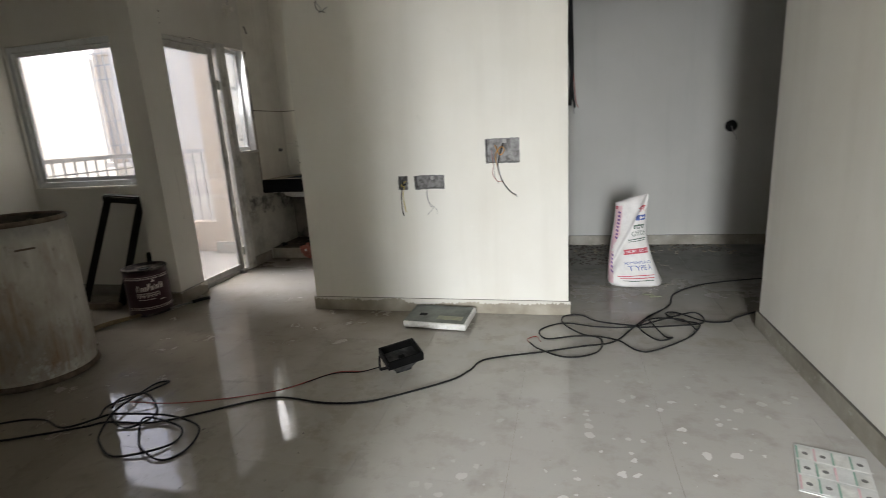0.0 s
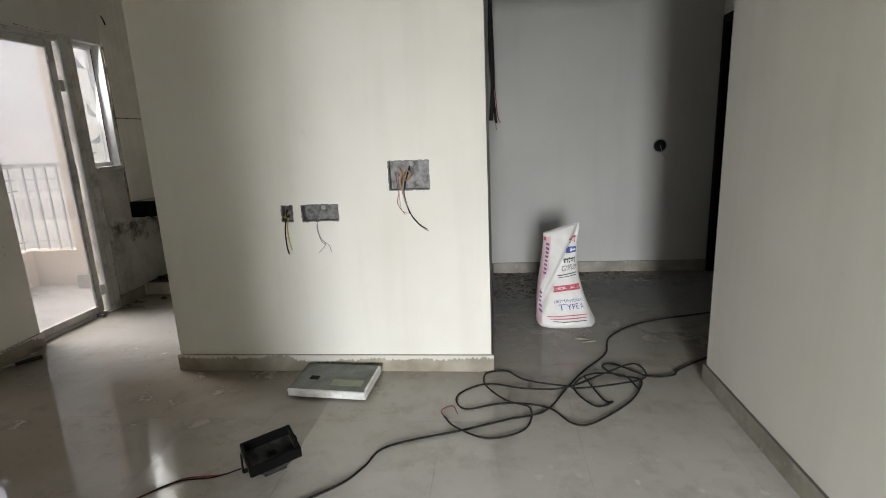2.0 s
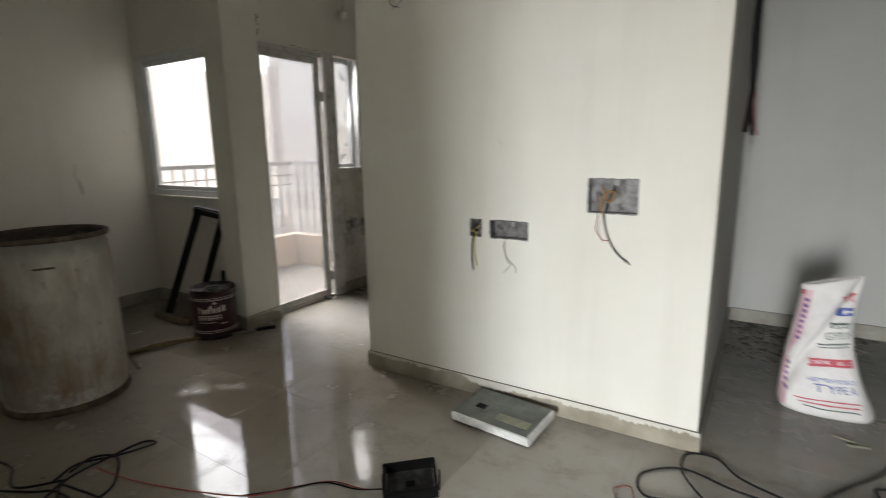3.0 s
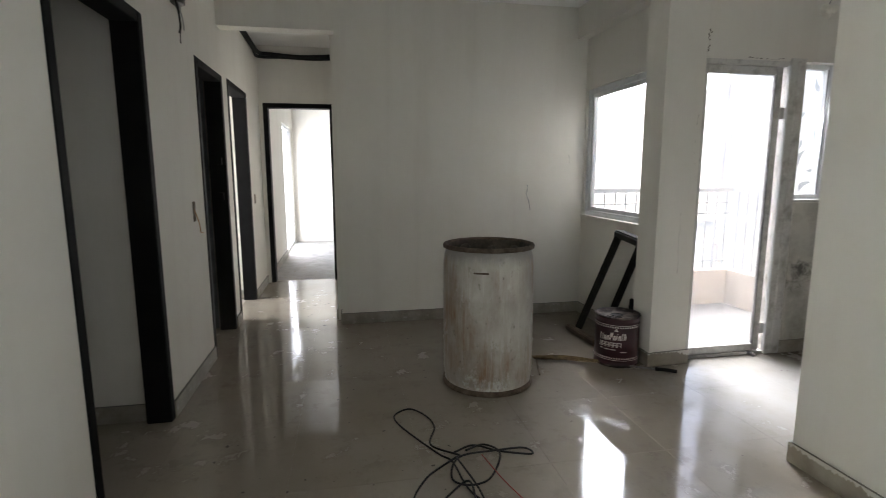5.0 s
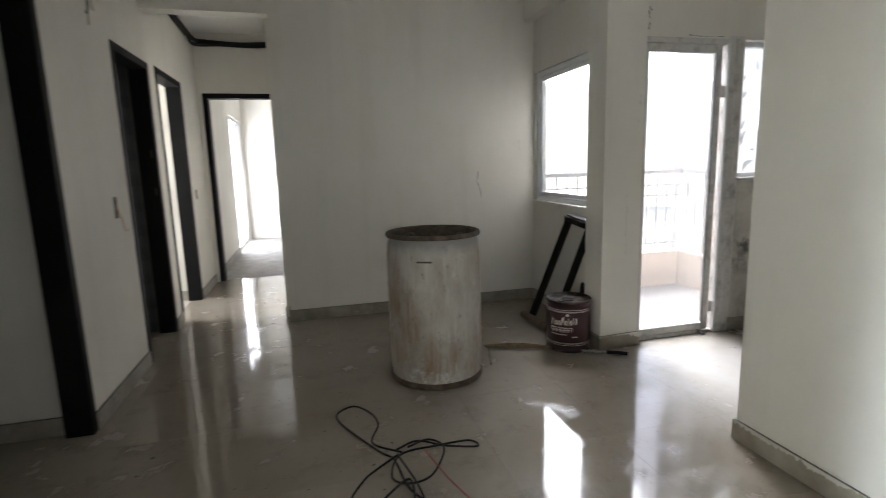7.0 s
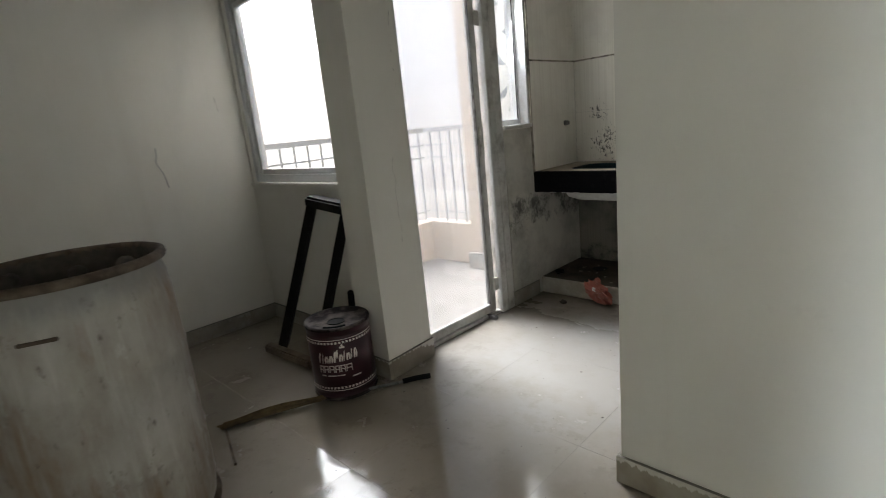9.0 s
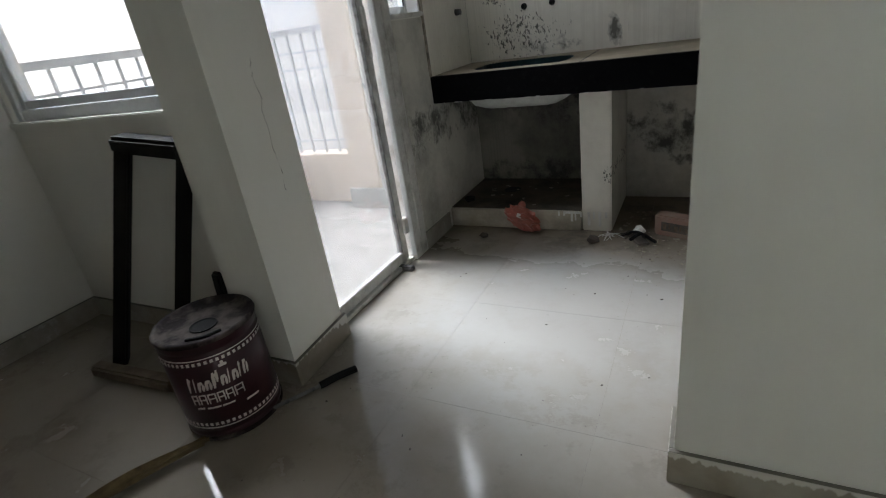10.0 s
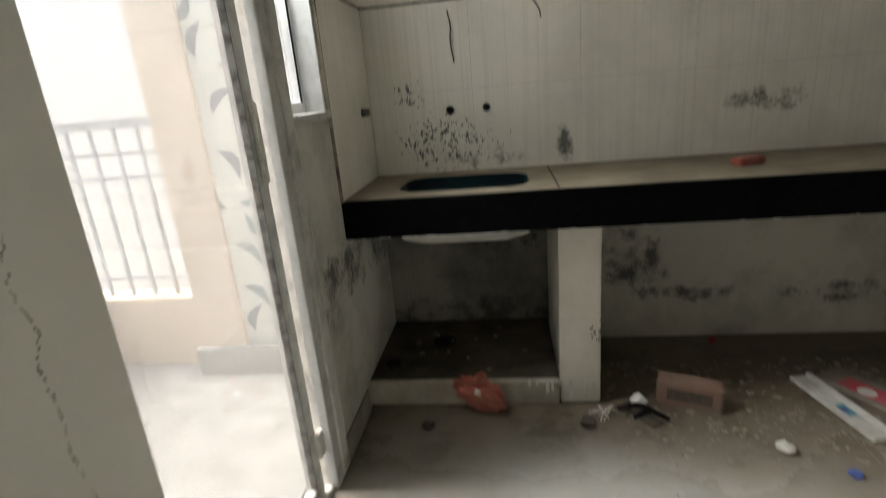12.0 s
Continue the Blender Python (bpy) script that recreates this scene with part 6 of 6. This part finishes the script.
part("strap", tube(spline([(-0.09, -0.05, 0.006), (-0.04, 0.01, 0.03), (0.05, 0.06, 0.006)], 6), 0.008, 6), M_BLACK, sd)
tb = thing("adhesive_carton", pose(-1.325, 4.665, 0.0, 0, 0, -80), "crushed white carton strip with blue print", "carton")
part("strip", boxes((-0.19, -0.036, 0.0, 0.19, 0.026, 0.018), bevel=0.005), M_WHITEEDGE, tb)
part("flap", boxes((-0.185, 0.024, 0.012, 0.18, 0.040, 0.032), bevel=0.004), M_WHITEEDGE, tb, "bent carton flap")
part("printed_patch", boxes((0.01, -0.018, 0.018, 0.075, 0.014, 0.0192), bevel=0.0004), M_CYAN, tb, "faded cyan print")
part("printed_patch", boxes((0.03, -0.022, 0.0192, 0.055, 0.004, 0.0202), bevel=0.0004), M_INKBLUE, tb)
tb = thing("flattened_carton", pose(-1.15, 4.72, 0.0, 0, 0, -62), "flattened grey carton with red print", "carton")
part("sheet", boxes((-0.19, -0.07, 0.0, 0.19, 0.07, 0.012), bevel=0.003), M_CARTON, tb)
part("printed_patch", boxes((-0.12, -0.05, 0.012, 0.05, 0.03, 0.0132), bevel=0.0004), M_INKRED, tb, "dull red print")
part("printed_patch", lathe([(0.03, 0.0132), (0.029, 0.0142), (0.001, 0.0142)], 18), M_WHITEEDGE, tb).matrix_basis = pose(-0.03, -0.02, 0)


def crumbs(name, x0, y0, x1, y1, n, seed, lo, hi, label, z=0.0, material=None):
    """Loose chips and grit strewn over a patch of floor."""
    r = random.Random(seed)
    bm = bmesh.new()
    for i in range(n):
        s = r.uniform(lo, hi) * (0.4 + r.random())
        m = pose(r.uniform(x0, x1), r.uniform(y0, y1), z, 0, 0, r.uniform(0, 180)) @ Matrix.Diagonal((s, s * r.uniform(0.4, 0.9), s * r.uniform(0.2, 0.5), 1))
        g = bmesh.ops.create_cube(bm, size=2.0, matrix=m)
        for v in g["verts"]:
            v.co += Vector((r.uniform(-1, 1), r.uniform(-1, 1), 0)) * s * 0.35
            v.co.z = max(z + 0.0003, v.co.z)
    return tagged(part(name, bm, material or M_RUBBLE), label, "rubble", kind="stuff")


crumbs("rubble", -2.1, 4.38, -0.9, 5.0, 460, 3, 0.002, 0.011, "grit and plaster crumbs on the kitchen floor")
crumbs("rubble", -1.80, 4.46, -1.25, 4.64, 150, 4, 0.002, 0.008, "swept heap of plaster grit on the kitchen floor")
crumbs("rubble", 0.10, 3.7, 0.95, 5.20, 150, 5, 0.003, 0.010, "pale plaster chips on the lobby floor")
crumbs("rubble", 0.12, 4.85, 1.6, 5.22, 120, 6, 0.006, 0.018, "heaped plaster rubble along the lobby wall")
crumbs("rubble", 0.065, 4.45, 0.62, 5.22, 300, 41, 0.004, 0.017, "dark cement rubble swept into the lobby corner", 0.0, M_SLUDGE)
crumbs("rubble", 0.62, 4.95, 1.50, 5.22, 110, 42, 0.003, 0.013, "dark cement grit along the lobby wall", 0.0, M_SLUDGE)
crumbs("rubble", -2.95, 4.75, -2.35, 5.15, 40, 8, 0.004, 0.010, "dark crumbs on the sink plinth", 0.108)
for k, (x, y, a) in enumerate(((0.62, 3.66, 20), (0.66, 3.60, -25))):
    tagged(part("wood_splinter", beam((x - 0.04, y, 0.004), (x + 0.04, y + 0.02 * (1 if k else -1), 0.004), 0.008, 0.006, 0.001), M_YELLOWLABEL), "small pale wood splinter on the floor", "splinter")


# loose threads and dry shreds by the pier and the cartons
rk = random.Random(21)
for cx, cy, mt, lb in ((-2.13, 4.63, M_WHITEEDGE, "tangle of pale plastic threads on the kitchen floor"), (-2.03, 4.66, M_SLUDGE, "dark dry shreds on the kitchen floor")):
    tg = thing("thread_tangle", pose(cx, cy, 0.0), lb, "litter", "loose threads on the kitchen floor")
    for k in range(7):
        a, r = rk.uniform(0, 6.28), rk.uniform(0.03, 0.085)
        e = Vector((r * math.cos(a), r * 0.8 * math.sin(a), 0.003))
        part("thread", tube(spline([(-e.x * rk.uniform(0.2, 0.9), -e.y, 0.003), (rk.uniform(-0.02, 0.02), rk.uniform(-0.02, 0.02), rk.uniform(0.006, 0.028)), e], 5), rk.uniform(0.0012, 0.0026), 5), mt, tg)
crumbs("dirt_flakes", -4.3, 0.35, -0.9, 1.7, 170, 31, 0.0015, 0.006, "dark trodden dirt flakes on the tiles", 0.0, M_SLUDGE)
crumbs("dirt_flakes", -6.2, 0.3, -4.3, 1.0, 90, 32, 0.002, 0.009, "dark trodden dirt flakes in the corridor", 0.0, M_SLUDGE)
crumbs("dirt_flakes", -2.9, 2.3, -1.7, 4.5, 90, 33, 0.0008, 0.0035, "dark trodden dirt flakes before the kitchen", 0.0, M_SLUDGE)
# foot debris at the far bedroom's door
crumbs("rubble", -7.6, 0.35, -6.5, 1.15, 45, 15, 0.003, 0.010, "cement crumbs on the far bedroom floor")


# ---- tiles, last ----
tile_meshes = {}


def tile_mesh(w, d, t, material, key):
    k = (key, round(w, 3), round(d, 3))
    if k not in tile_meshes:
        tile_meshes[k] = mesh_of("tile", boxes((-w / 2, -d / 2, -t, w / 2, d / 2, 0)), material)
    return tile_meshes[k]


floor_ob = bpy.data.objects["floor"]
GAP, SIZE = 0.0009, 0.60
AREAS = ((-4.49, -0.905, 1.22, 3.42), (-3.06, 3.42, 2.05, 5.25), (-6.45, 0.10, -4.49, 1.15), (1.22, 3.05, 2.05, 3.42))
for ax0, ay0, ax1, ay1 in AREAS:
    for i in range(-9, 8):
        for j in range(-8, 5):
            x0, y0 = -1.965 + SIZE * i, 3.295 + SIZE * j
            px0, px1 = max(x0, ax0), min(x0 + SIZE, ax1)
            py0, py1 = max(y0, ay0), min(y0 + SIZE, ay1)
            if px1 - px0 < 0.004 or py1 - py0 < 0.004:
                continue
            px0 += GAP / 2 if px0 == x0 else 0
            px1 -= GAP / 2 if px1 == x0 + SIZE else 0
            py0 += GAP / 2 if py0 == y0 else 0
            py1 -= GAP / 2 if py1 == y0 + SIZE else 0
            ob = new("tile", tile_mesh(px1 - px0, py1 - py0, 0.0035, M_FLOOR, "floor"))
            ob.matrix_basis = pose((px0 + px1) / 2, (py0 + py1) / 2, 0)
            ob.parent = floor_ob


def wall_tiles(parent, origin, turn, width, height, tw, th, thick, material, key):
    """Tiles on an upright face, laid from its lower left corner."""
    x = 0.0
    while x < width - 0.01:
        w = min(tw, width - x)
        z = 0.0
        while z < height - 0.01:
            h = min(th, height - z)
            ob = new("tile", tile_mesh(w - 0.0014, h - 0.0014, thick, material, key))
            ob.parent = parent
            ob.matrix_basis = Matrix.Translation(origin) @ pose(0, 0, 0, 0, 0, turn) @ pose(x + w / 2, 0, z + h / 2, 90)
            z += th
        x += tw


wall_tiles(back, (BALC_X + 0.008, BACK_Y - 0.008, 0.842), 0, 2.94, 0.698, 0.45, 0.349, 0.0075, M_KTILE, "kitchen")
wall_tiles(kleft, (BALC_X + 0.008, 4.675, 0.842), 90, 0.555, 0.698, 0.45, 0.349, 0.0075, M_KTILE, "kitchen")
wall_tiles(bath, (-4.489, -1.49, 0.0), 90, 1.55, 2.5, 0.30, 0.20, 0.006, M_DARKTILE, "bath")
structure("tile_mortar_edge", boxes((BALC_X + 0.006, BACK_Y - 0.016, 1.537, -0.08, BACK_Y - 0.004, 1.546), (BALC_X + 0.004, 4.672, 1.537, BALC_X + 0.016, BACK_Y - 0.016, 1.546), (BALC_X + 0.0005, 4.663, 0.842, BALC_X + 0.014, 4.674, 2.10)), M_MORTAR, "dark blotched mortar edge round the wall tiles", "trim")
